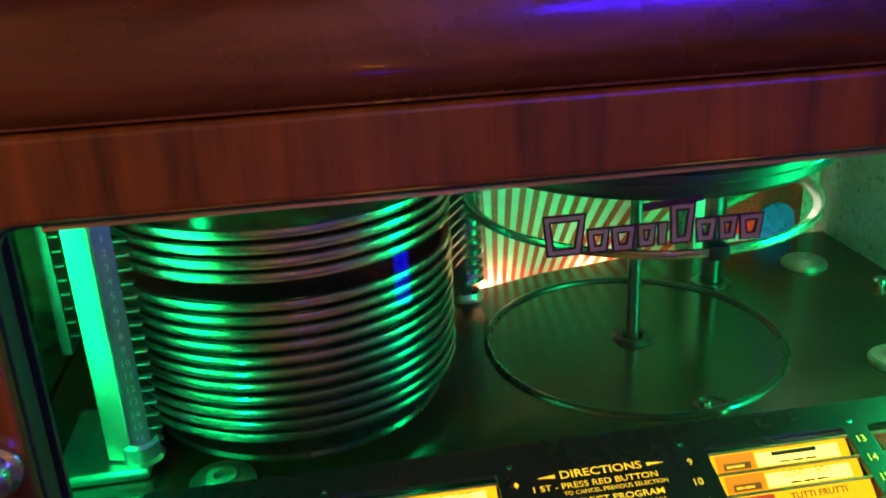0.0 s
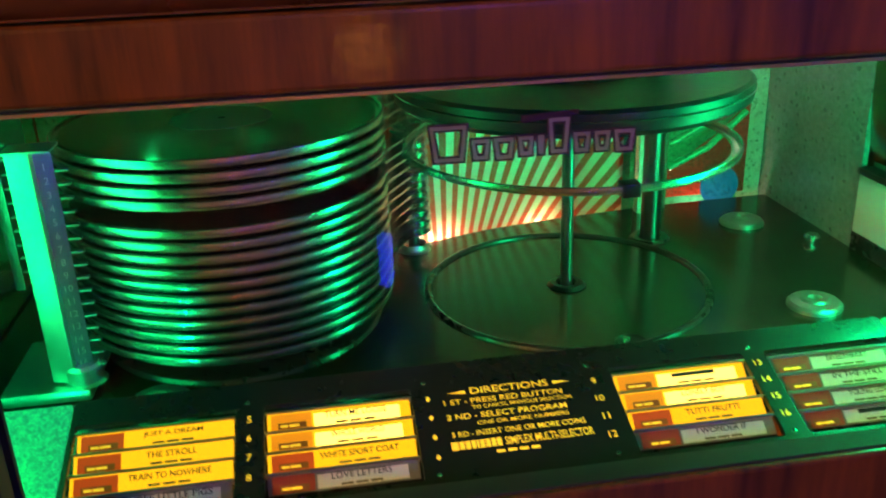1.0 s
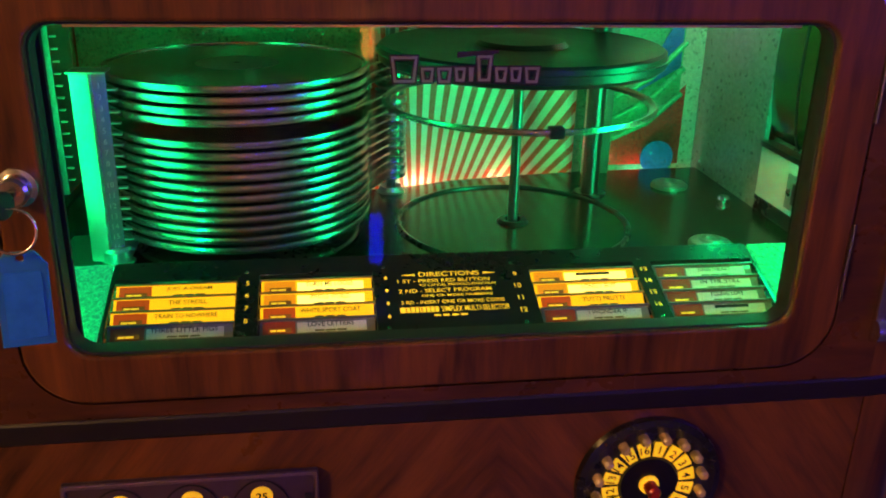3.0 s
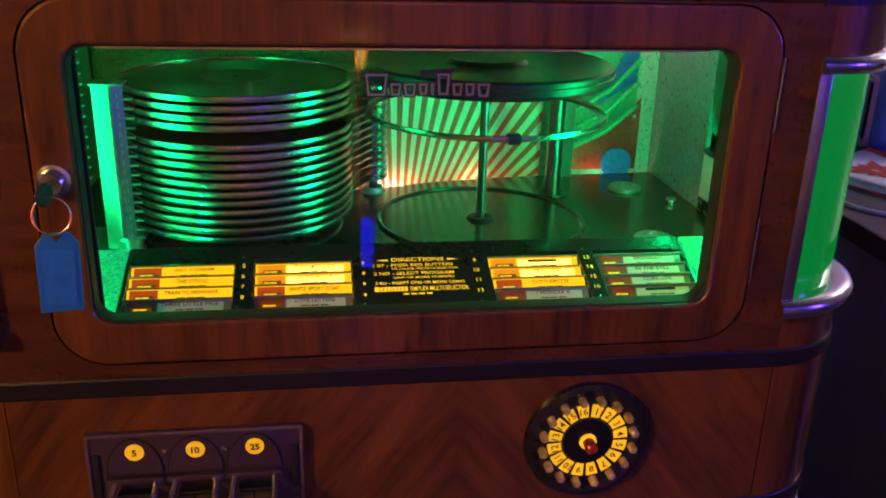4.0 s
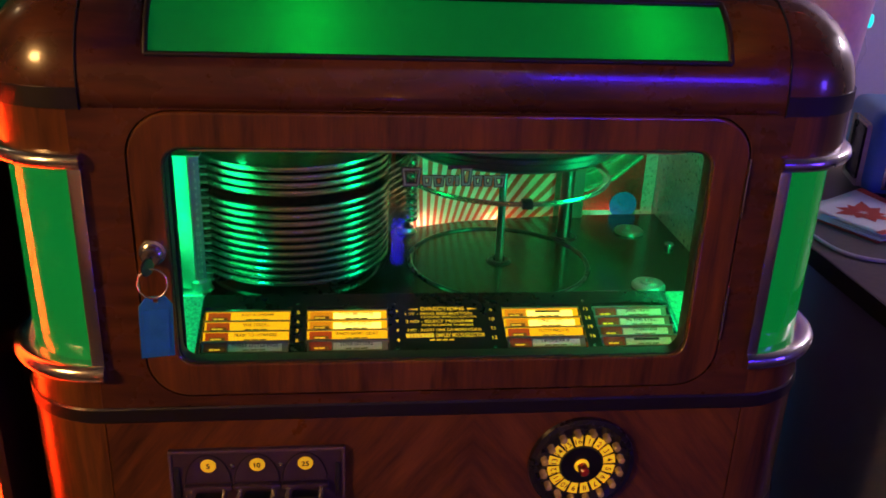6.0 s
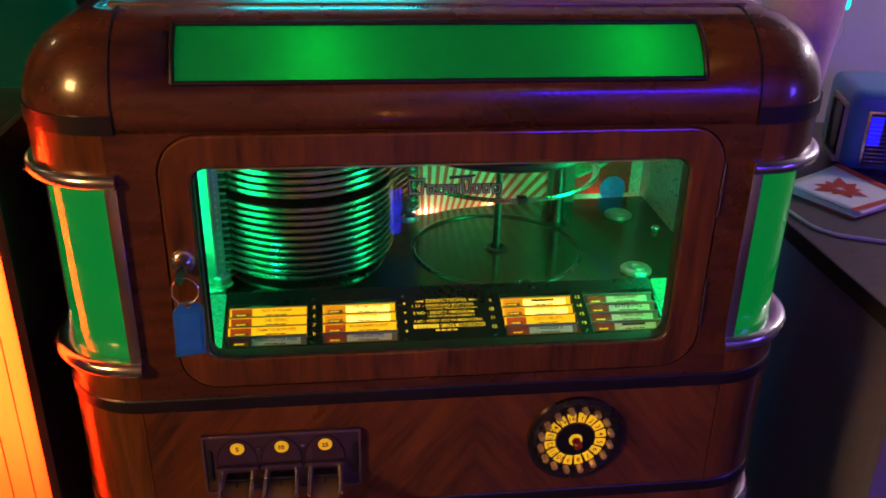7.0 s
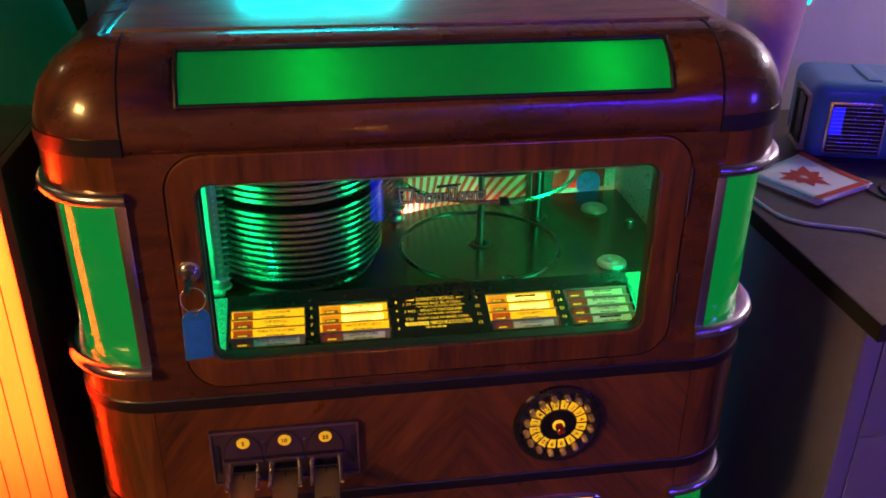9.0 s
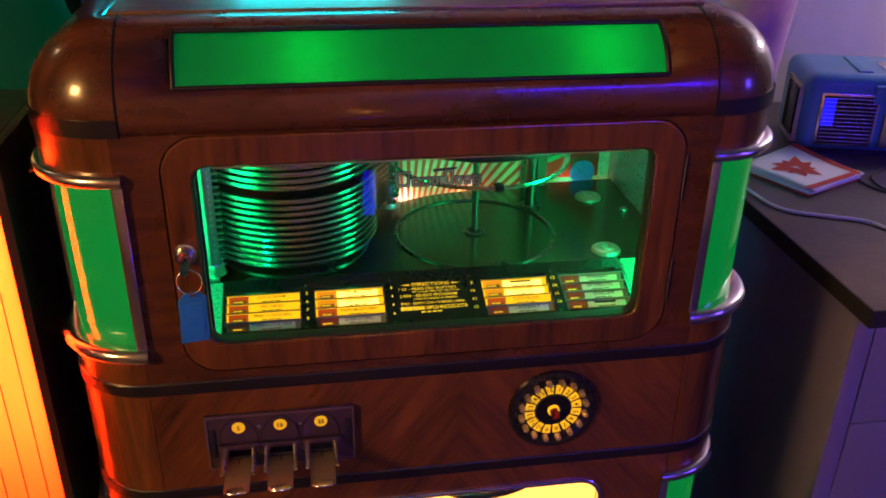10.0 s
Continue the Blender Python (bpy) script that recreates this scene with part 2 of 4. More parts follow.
GREEN_LIT = lit_plastic("green_plastic_lit", (0.004, 0.09, 0.02), (0.0, 0.40, 0.050), 0.46)
GREEN_LIT.node_tree.nodes["Principled BSDF"].inputs["Roughness"].default_value = 0.08
GREEN_TOP = lit_plastic("green_plastic_top", (0.01, 0.25, 0.05), (0.0, 0.60, 0.145), 0.20, 0.6)
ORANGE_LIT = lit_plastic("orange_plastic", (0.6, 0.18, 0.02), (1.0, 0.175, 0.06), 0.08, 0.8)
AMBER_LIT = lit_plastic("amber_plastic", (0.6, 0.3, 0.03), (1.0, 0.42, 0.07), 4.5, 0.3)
# print given a glow of its own, as if lit from behind
GOLD = surface("gold_print_glowing", (0.75, 0.50, 0.06), 0.45, 0.2, glow=(1.0, 0.52, 0.02), strength=1.0)
WHITE_PRINT = surface("ivory_print", (0.7, 0.66, 0.5), 0.5)
FAINT_INK = surface("grey_small_print", (0.16, 0.13, 0.06), 0.6)
INK = surface("black_ink", (0.01, 0.01, 0.01), 0.6)
PAPER = surface("title_paper", (0.72, 0.70, 0.62), 0.6, vary=0.08)
# backlight of the strips is put into the paper and tabs as glow
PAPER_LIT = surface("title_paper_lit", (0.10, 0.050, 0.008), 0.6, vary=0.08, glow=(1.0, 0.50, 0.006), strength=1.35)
PAPER_HOT = surface("title_paper_brightly_lit", (0.15, 0.11, 0.04), 0.6, vary=0.08, glow=(1.0, 0.66, 0.10), strength=3.0)
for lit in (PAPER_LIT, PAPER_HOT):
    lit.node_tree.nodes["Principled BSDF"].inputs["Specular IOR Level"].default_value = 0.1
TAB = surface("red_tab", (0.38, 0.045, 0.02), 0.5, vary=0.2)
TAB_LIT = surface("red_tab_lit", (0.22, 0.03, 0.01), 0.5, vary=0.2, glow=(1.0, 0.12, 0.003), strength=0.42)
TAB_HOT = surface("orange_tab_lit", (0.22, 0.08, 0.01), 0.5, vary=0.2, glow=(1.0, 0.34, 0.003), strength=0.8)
TAB_INK = surface("brown_tab_label", (0.16, 0.05, 0.01), 0.5, glow=(0.8, 0.25, 0.01), strength=0.12)
HOLDER = surface("clear_strip_holder", (0.22, 0.23, 0.21), 0.2, vary=0.15, coat=0.4)
BRASS = surface("brass_lip", (0.62, 0.50, 0.30), 0.3, 0.9)
# price discs are no lamps; a low glow makes them look lit
YELLOW = surface("yellow_disc_glowing", (0.85, 0.52, 0.03), 0.45, vary=0.1, glow=(1.0, 0.55, 0.01), strength=0.45)
DIAL_Y = surface("dial_yellow_lit", (0.8, 0.5, 0.03), 0.4, vary=0.15, glow=(1.0, 0.52, 0.01), strength=0.75)
# faint glow stands in for light passing through the clear buttons
BUTTON = surface("clear_amber_button", (0.36, 0.24, 0.13), 0.15, vary=0.15, coat=0.8, glow=(0.6, 0.25, 0.03), strength=0.09)
RED = surface("red_button", (0.35, 0.02, 0.01), 0.25, coat=0.5)
BAKELITE = surface("brown_bakelite", (0.048, 0.028, 0.032), 0.32, coat=0.35, relief=0.05)
RIM = surface("lighter_bakelite_rim", (0.11, 0.07, 0.075), 0.35, coat=0.3)
GUIDE = surface("grey_metal_guide", (0.52, 0.48, 0.50), 0.26, 0.9)
SLIDE = surface("coin_slide_metal", (0.26, 0.18, 0.11), 0.4, 0.5, 0.2)
BLUE_TAG = surface("blue_plastic_tag", (0.02, 0.20, 0.42), 0.4, vary=0.12)
GLASS = clear_glass("window_glass")
FROST = lit_plastic("pebbled_green_glass", (0.04, 0.30, 0.16), (0.02, 0.9, 0.36), 0.80, 0.6, 0.9)
FAN = fan_foil("striped_fan_foil", 0.030, 0.80, 100)
GLIT_GREEN = glitter("green_glitter", (0.06, 0.38, 0.22))
GLIT_RED = glitter("red_glitter", (0.75, 0.035, 0.025))
GLIT_BLUE = glitter("blue_glitter", (0.02, 0.16, 0.60))
GLIT_WHITE = glitter("silver_glitter", (0.50, 0.48, 0.42), 330, 0.25, 0.12, 0.25)
PAINT_GREY = glitter("grey_flecked_paint", (0.26, 0.28, 0.27), 240, 0.25, 0.06, 0.18)
MIRROR = surface("polished_side_plate", (0.55, 0.6, 0.56), 0.12, 1.0, 0.1, relief=0.03)
CREAM = surface("cream_box", (0.75, 0.75, 0.70), 0.45, vary=0.08)
AMBER_RIB = surface("amber_housing", (0.12, 0.075, 0.018), 0.25, 0.6, 0.3, coat=0.3)
DECAL = surface("pale_decal", (0.19, 0.18, 0.20), 0.5)
DECAL_EDGE = surface("dark_decal_edge", (0.02, 0.008, 0.025), 0.5)


# ---- shapes ----
def part(name, bm, material, parent, label="", smooth=True):
    me = bpy.data.meshes.new(name)
    bmesh.ops.recalc_face_normals(bm, faces=bm.faces)
    bm.to_mesh(me)
    bm.free()
    return mesh_part(name, me, material, parent, label, smooth)


def mesh_part(name, me, material, parent, label="", smooth=True):
    if material and not me.materials:
        me.materials.append(material)
    if smooth:
        me.shade_smooth()
        me.set_sharp_from_angle(angle=radians(27))
    ob = new(name, me)
    if parent:
        ob.parent = parent
    return tagged(ob, label) if label else ob


def thing(name, label, category, at=(0, 0, 0), group="", kind=""):
    ob = new(name)
    ob.location = at
    ob.empty_display_size = 0.05
    return tagged(ob, label, category, group, kind)


def box(x0, x1, y0, y1, z0, z1, bevel=0.0, m=None, rounds=2):
    bm = bmesh.new()
    bmesh.ops.create_cube(bm, size=1, matrix=Matrix.Translation(((x0 + x1) / 2, (y0 + y1) / 2, (z0 + z1) / 2)) @ Matrix.Diagonal((x1 - x0, y1 - y0, z1 - z0, 1)))
    if bevel:
        bmesh.ops.bevel(bm, geom=bm.edges[:], offset=bevel, segments=rounds, affect="EDGES", profile=0.6)
    if m:
        bm.transform(m)
    return bm


def lathe(profile, steps=48, m=None):
    """A body of revolution about z, from rows of (radius, z)."""
    bm = bmesh.new()
    rings = []
    for r, z in profile:
        if r < 1e-6:
            rings.append([bm.verts.new((0, 0, z))])
        else:
            rings.append([bm.verts.new((r * math.cos(a), r * math.sin(a), z)) for a in (2 * math.pi * k / steps for k in range(steps))])
    for a, b in zip(rings, rings[1:]):
        for k in range(steps):
            q = [a[k % len(a)], a[(k + 1) % len(a)], b[(k + 1) % len(b)], b[k % len(b)]]
            q = list(dict.fromkeys(q))
            if len(q) > 2:
                bm.faces.new(q)
    if m:
        bm.transform(m)
    return bm


def rod(a, b, r, steps=16):
    a, b = Vector(a), Vector(b)
    n = (b - a).length
    return lathe([(0, 0), (r, 0), (r, n), (0, n)], steps, Matrix.Translation(a) @ (b - a).to_track_quat("Z", "Y").to_matrix().to_4x4())


def tube(points, r, steps=14, closed=False):
    """A round wire along points."""
    bm = bmesh.new()
    ps = [Vector(p) for p in points]
    n, rings = len(ps), []
    side = None
    for k, p in enumerate(ps):
        d = (ps[(k + 1) % n] - ps[k - 1]) if closed or 0 < k < n - 1 else (ps[1] - ps[0] if k == 0 else ps[-1] - ps[-2])
        d.normalize()
        side = (side if side else d.orthogonal())
        side = (side - d * side.dot(d)).normalized()
        up = d.cross(side)
        rings.append([bm.verts.new(p + r * (side * math.cos(a) + up * math.sin(a))) for a in (2 * math.pi * j / steps for j in range(steps))])
    for k in range(n if closed else n - 1):
        a, b = rings[k], rings[(k + 1) % n]
        for j in range(steps):
            bm.faces.new((a[j], a[(j + 1) % steps], b[(j + 1) % steps], b[j]))
    if not closed:
        bm.faces.new(rings[0][::-1])
        bm.faces.new(rings[-1])
    return bm


def sweep(path, profile, closed=True, skip=None):
    """Carry a profile of (outward, z) along a plan path of (x, y, nx, ny)."""
    bm = bmesh.new()
    rings = [[bm.verts.new((x + o * nx, y + o * ny, z)) for o, z in profile] for x, y, nx, ny in path]
    n = len(profile)
    for i, (a, b) in enumerate(zip(rings, rings[1:])):
        for j in range(n if closed else n - 1):
            if skip and skip(i, j):
                continue
            bm.faces.new((a[j], b[j], b[(j + 1) % n], a[(j + 1) % n]))
    if closed:
        bm.faces.new(rings[0][::-1])
        bm.faces.new(rings[-1])
    return bm


HALF, RC, BACK = 0.465, 0.10, 0.62


def plan_path(x_list=(), arc=14, sides=True):
    """The cabinet's outline from its left back round the front to its right back."""
    rows = [(-HALF, BACK, -1, 0), (-HALF, RC, -1, 0)] if sides else []
    for k in range(0 if not sides else 1, arc + 1):
        a = math.pi + k / arc * math.pi / 2
        rows.append((-HALF + RC + RC * math.cos(a), RC + RC * math.sin(a), math.cos(a), math.sin(a)))
    rows += [(x, 0, 0, -1) for x in x_list]
    for k in range(0, arc + (0 if sides else 1)):
        a = 1.5 * math.pi + k / arc * math.pi / 2
        rows.append((HALF - RC + RC * math.cos(a), RC + RC * math.sin(a), math.cos(a), math.sin(a)))
    return rows + ([(HALF, RC, 1, 0), (HALF, BACK, 1, 0)] if sides else [])


def corner_path(side, start=-0.009, end=0.035, arc=16):
    """The outline of one front corner, a little past both ends of its bend."""
    rows = [(side * (HALF - RC + start), 0, 0, -1)]
    for k in range(arc + 1):
        a = -math.pi / 2 + k / arc * math.pi / 2
        rows.append((side * (HALF - RC + RC * math.cos(a)), RC + RC * math.sin(a), side * math.cos(a), math.sin(a)))
    rows.append((side * HALF, RC + end, side, 0))
    return rows


def round_rect(x0, x1, z0, z1, r, steps=8):
    pts = []
    for cx, cz, a0 in ((x1 - r, z1 - r, 0), (x0 + r, z1 - r, 90), (x0 + r, z0 + r, 180), (x1 - r, z0 + r, 270)):
        for k in range(steps + 1):
            a = radians(a0 + 90 * k / steps)
            pts.append((cx + r * math.cos(a), cz + r * math.sin(a)))
    return pts


def curve_mesh(cu, name):
    ob = bpy.data.objects.new("shape", cu)
    scene.collection.objects.link(ob)
    me = bpy.data.meshes.new_from_object(ob.evaluated_get(bpy.context.evaluated_depsgraph_get()))
    bpy.data.objects.remove(ob)
    bpy.data.curves.remove(cu)
    me.name = name
    me.materials.clear()
    return me


def plate(name, outlines, thick, bevel, material, parent, m, label=""):
    """A flat plate cut from outlines (the first is the rim, the others holes) in its local x and y, its thickness about z = 0."""
    cu = bpy.data.curves.new(name, "CURVE")
    cu.dimensions, cu.fill_mode = "2D", "BOTH"
    cu.extrude, cu.bevel_depth, cu.bevel_resolution, cu.offset = max(thick / 2 - bevel, 0), bevel, 2, -bevel
    for pts in outlines:
        s = cu.splines.new("POLY")
        s.points.add(len(pts) - 1)
        for p, (x, y) in zip(s.points, pts):
            p.co = (x, y, 0, 1)
        s.use_cyclic_u = True
    me = curve_mesh(cu, name)
    me.transform(m)
    return mesh_part(name, me, material, parent, label)


FRONT = pose(0, 0, 0, 90, 0, 0)          # local x, y -> world x, z; local z -> world -y


def lettering(name, text, material, parent, m, width=None, height=None, bold=0.0, depth=0.0002, align="CENTER"):
    """Flat letters, set to a width and a height, centred on the pose m or starting from it."""
    cu = bpy.data.curves.new(name, "FONT")
    cu.body, cu.size, cu.offset, cu.extrude = text, 1.0, bold, 0.0
    cu.resolution_u = 3
    me = curve_mesh(cu, name)
    co = np.array([v.co[:] for v in me.vertices])
    lo, hi = co.min(0), co.max(0)
    sy = height / (hi[1] - lo[1]) if height else 1
    sx = width / (hi[0] - lo[0]) if width else sy
    sy = sy if height else sx
    ax = (lo[0] + hi[0]) / 2 if align == "CENTER" else lo[0]
    me.transform(m @ Matrix.Translation((0, 0, depth)) @ Matrix.Diagonal((sx, sy, 1, 1)) @ Matrix.Translation((-ax, -(lo[1] + hi[1]) / 2, 0)))
    return mesh_part(name, me, material, parent, "", False)


# ---- the room ----
ROOM_FLOOR = surface("dark_floor", (0.05, 0.04, 0.035), 0.45)
ROOM_WALL = surface("pale_wall_paint", (0.62, 0.58, 0.60), 0.8, vary=0.06, relief=0.15)
# south wall stays unseen; brown so its reflections carry less blue
ROOM_WARM = surface("blue_damping_wall_brown", (0.34, 0.24, 0.17), 0.8, vary=0.1)
ROOM_DIM = surface("dark_wall_paint", (0.10, 0.09, 0.10), 0.8, vary=0.1)


def slab(name, x0, x1, y0, y1, z0, z1, material):
    return tagged(part(name, box(x0, x1, y0, y1, z0, z1), material, None, "", False), kind="structure")


slab("floor", -2.6, 2.6, -2.9, 1.2, -0.1, 0.0, ROOM_FLOOR)
slab("ceiling", -2.6, 2.6, -2.9, 1.2, 2.5, 2.6, ROOM_DIM)
slab("wall_north", -2.6, 2.6, 1.08, 1.2, 0.0, 2.5, ROOM_WALL)
slab("wall_south", -2.6, 2.6, -2.9, -2.78, 0.0, 2.5, ROOM_WARM)
slab("wall_west", -2.6, -2.5, -2.78, 1.08, 0.0, 2.5, ROOM_DIM)
# kept dark so that the dome mirrors less of it
slab("wall_east", 2.5, 2.6, -2.78, 1.08, 0.0, 2.5, ROOM_DIM)

# ---- the jukebox cabinet ----
juke = thing("jukebox", "dark walnut jukebox cabinet with green lit plastic panels and chrome trim", "jukebox")

for s in (-1, 1):
    part("side_wall", sweep([(s * HALF, RC + 0.034, s, 0), (s * HALF, BACK, s, 0)], [(0, 0.05), (0, 1.2762), (-0.02, 1.2762), (-0.02, 0.05)]), WOOD_V, juke)
    for z0, z1 in ((0.05, 0.331), (0.706, 0.990), (1.223, 1.2762)):
        part("corner_post", sweep([(s * (HALF - RC), 0, 0, -1)] + corner_path(s, 0)[2:-1] + [(s * HALF, RC + 0.0338, s, 0)], [(0, z0), (0, z1), (-0.02, z1), (-0.02, z0)]), WOOD_V, juke)
part("back_wall", box(-HALF + 0.021, HALF - 0.021, BACK - 0.015, BACK, 0.05, 1.29), WOOD_V, juke)
part("base_plinth", box(-HALF + 0.02, HALF - 0.02, 0.03, BACK - 0.02, 0.0, 0.052, 0.004), BLACK, juke)

DOOR = (-0.313, 0.3215, 0.957, 1.2735)
WIN = (-0.2790, 0.2820, 0.9965, 1.2370)
GRILLE = (-0.262, 0.262, 0.33, 0.713)
plate("upper_front", [round_rect(-0.3648, 0.3648, 0.9427, 1.2762, 0.0003, 2), round_rect(DOOR[0] - 0.0015, DOOR[1] + 0.0015, DOOR[2] - 0.0015, DOOR[3] + 0.0015, 0.047)], 0.02, 0.0, WOOD_D, juke, pose(0, 0.01, 0) @ FRONT)
plate("lower_front", [round_rect(-0.3648, 0.3648, 0.05, 0.9243, 0.0005, 2), round_rect(*GRILLE, 0.035)], 0.02, 0.0012, WOOD_M, juke, pose(0, 0.01, 0) @ FRONT)
part("seam_backing", box(-0.34, -0.275, 0.022, 0.026, 0.94, 1.285), SEAM, juke)
part("seam_backing", box(0.283, 0.345, 0.022, 0.026, 0.94, 1.285), SEAM, juke)

door = plate("door", [round_rect(*DOOR, 0.0455), round_rect(*WIN, 0.018)], 0.021, 0.003, WOOD_V, juke, pose(0, 0.0085, 0) @ FRONT, "walnut door frame round the window")
plate("window_gasket", [round_rect(WIN[0] - 0.002, WIN[1] + 0.002, WIN[2] - 0.002, WIN[3] + 0.002, 0.019), round_rect(WIN[0] + 0.0018, WIN[1] - 0.0018, WIN[2] + 0.0018, WIN[3] - 0.0018, 0.017)], 0.017, 0.001, RUBBER, door, pose(0, 0.0105, 0) @ FRONT)
glass = plate("window_pane", [round_rect(WIN[0] - 0.004, WIN[1] + 0.004, WIN[2] - 0.004, WIN[3] + 0.004, 0.018)], 0.003, 0, GLASS, door, pose(0, 0.0215, 0) @ FRONT)
glass.visible_shadow = False
part("gold_bead", box(WIN[0] + 0.025, WIN[1] - 0.03, 0.0005, 0.0020, WIN[3] - 0.0032, WIN[3] - 0.0016), BRASS, door)
for z in (1.197, 1.050):
    part("hinge", rod((DOOR[1] + 0.0005, -0.0022, z - 0.033), (DOOR[1] + 0.0005, -0.0022, z + 0.033), 0.0014), CHROME, door)

full = plan_path()
for z0, z1 in ((0.9240, 0.9430), (0.7500, 0.7680)):
    part("black_band", sweep(full, [(0.0025, z0 + 0.002), (0.0025, z1 - 0.002), (0.001, z1), (-0.004, z1), (-0.004, z0), (0.001, z0)]), BAND, juke)
for s in (-1, 1):
    rows = [(s * 0.352, 0, 0, -1)] + corner_path(s, 0)[1:-1] + [(s * HALF, BACK, s, 0)]
    part("dome_band", sweep(rows, [(0.0022, 1.2755), (0.0022, 1.2955), (-0.003, 1.2955), (-0.003, 1.2755)]), BAND, juke)

# the rounded top, open where its lit panel sits
PX0, PX1, T0, T1 = -0.2885, 0.2885, 21.5, 64.0
angles = [0, 7, 14, T0, 30, 38, 46, 54, T1, 72, 81, 89.5]
dome_rows = plan_path((PX0, PX1))
cols = [k for k, r in enumerate(dome_rows) if r[1] == 0 and abs(r[0] - PX0) < 1e-6][0]
prof = [(0, 1.2763)] + [(-RC + RC * math.cos(radians(a)), 1.2905 + RC * math.sin(radians(a))) for a in angles]
dome = part("dome", sweep(dome_rows, prof, False, lambda i, j: i == cols and 4 <= j < 9), WOOD_D, juke, "polished walnut dome with rounded corners")
thick = dome.modifiers.new("thickness", "SOLIDIFY")
thick.thickness, thick.offset = 0.012, -1
part("lid", box(-HALF + RC - 0.001, HALF - RC + 0.001, RC + 0.0035, BACK, 1.376, 1.3925, 0.002), WOOD_LID, juke)
part("lid_seam", box(-HALF + RC, HALF - RC, RC - 0.002, RC + 0.003, 1.380, 1.3898), SEAM, juke)
for s in (-1, 1):
    pts = [(s * 0.352, RC - RC * math.cos(radians(a)) - 0.0005, 1.2905 + RC * math.sin(radians(a)) + 0.0004) for a in range(0, 91, 6)]
    part("dome_seam", tube([(s * 0.352, -0.0004, 1.274)] + pts, 0.0011, 14), SEAM, juke)


def bent_panel(x0, x1, a0, a1, off, steps=12, thickness=0.004):
    bm = bmesh.new()
    sheets = []
    for r in (RC + off, RC + off - thickness):
        sheets.append([[bm.verts.new((x, RC - r * math.cos(radians(a0 + (a1 - a0) * k / steps)), 1.2905 + r * math.sin(radians(a0 + (a1 - a0) * k / steps)))) for x in (x0, x1)] for k in range(steps + 1)])
    o, i = sheets
    for k in range(steps):
        bm.faces.new((o[k][0], o[k][1], o[k + 1][1], o[k + 1][0]))
        bm.faces.new((i[k][1], i[k][0], i[k + 1][0], i[k + 1][1]))
        for c in (0, 1):
            bm.faces.new((o[k][c], o[k + 1][c], i[k + 1][c], i[k][c]))
    for k in (0, steps):
        bm.faces.new((o[k][0], i[k][0], i[k][1], o[k][1]))
    return bm


part("top_panel", bent_panel(PX0 + 0.001, PX1 - 0.001, T0 + 0.5, T1 - 0.5, -0.004), GREEN_TOP, juke, "green translucent panel lit from behind")
for a in (T0, T1):
    y, z = RC - (RC - 0.001) * math.cos(radians(a)), 1.2905 + (RC - 0.001) * math.sin(radians(a))
    part("panel_edge", rod((PX0, y, z), (PX1, y, z), 0.0030, 16), BAND, juke)
for x in (PX0, PX1):
    part("panel_edge", tube([(x, RC - (RC - 0.001) * math.cos(radians(a)), 1.2905 + (RC - 0.001) * math.sin(radians(a))) for a in np.linspace(T0, T1, 9)], 0.0030), BAND, juke)
part("lamp_housing", box(-0.32, 0.32, 0.155, 0.16, 1.285, 1.374), CREAM, juke)
part("lamp_housing", box(-0.33, 0.33, 0.030, 0.16, 1.280, 1.284), CREAM, juke)
for s in (-1, 1):
    part("lamp_housing", box(s * 0.318 - 0.002, s * 0.318 + 0.002, 0.055, 0.154, 1.285, 1.360), CREAM, juke)


# curved corner lights
def corner_light(s, z0, z1):
    path = corner_path(s)
    light = part("side_light", sweep(path[1:], [(-0.012, z0 - 0.003), (-0.010, z0 + 0.004), (-0.010, z1 - 0.004), (-0.012, z1 + 0.003), (-0.015, z1 + 0.003), (-0.015, z0 - 0.003)]), GREEN_LIT, juke, "green plastic panel bent round the corner")
    half = [(0.0085 * math.cos(radians(a)), 0.0085 * math.sin(radians(a))) for a in range(-90, 91, 20)]
    part("chrome_rim", sweep(path, [(0.003 + o, z1 + z) for o, z in half] + [(-0.013, z1 + 0.006), (-0.013, z1 - 0.006)]), CHROME, light, "chrome bead")
    part("chrome_rim", sweep(path, [(0.003 + 1.3 * o, z0 + 1.25 * z) for o, z in half] + [(-0.013, z0 + 0.008), (-0.013, z0 - 0.007)]), CHROME, light, "chrome bead")
    x = s * (HALF - RC)
    part("chrome_stile", box(x - 0.0095 if s > 0 else x - 0.0035, x + 0.0035 if s > 0 else x + 0.0095, -0.0065, -0.0005, z0 - 0.008, z1 + 0.008, 0.002), CHROME, light, "chrome upright")
    part("inner_lip", box(min(x, x + s * 0.0045), max(x, x + s * 0.0045), -0.0045, 0.016, z0 - 0.006, z1 + 0.006, 0.001), CHROME, light, "chrome inner lip")
    part("chrome_stile", box(s * HALF - 0.0005, s * HALF + 0.0065, RC + 0.026, RC + 0.037, z0 - 0.006, z1 + 0.006, 0.002) if s > 0 else box(s * HALF - 0.0065, s * HALF + 0.0005, RC + 0.026, RC + 0.037, z0 - 0.006, z1 + 0.006, 0.002), CHROME, light, "chrome upright")
    for z in (z0 + 0.001, z1 - 0.001):
        for k in (6, 12):
            px, py, nx, ny = path[k]
            part("rivet", lathe([(0, 0.0020), (0.0016, 0.0012), (0.0020, 0)], 10, Matrix.Translation((px + nx * 0.0125, py + ny * 0.0125, z)) @ Vector((nx, ny, 0)).to_track_quat("Z", "Y").to_matrix().to_4x4()), DARK_METAL, light)


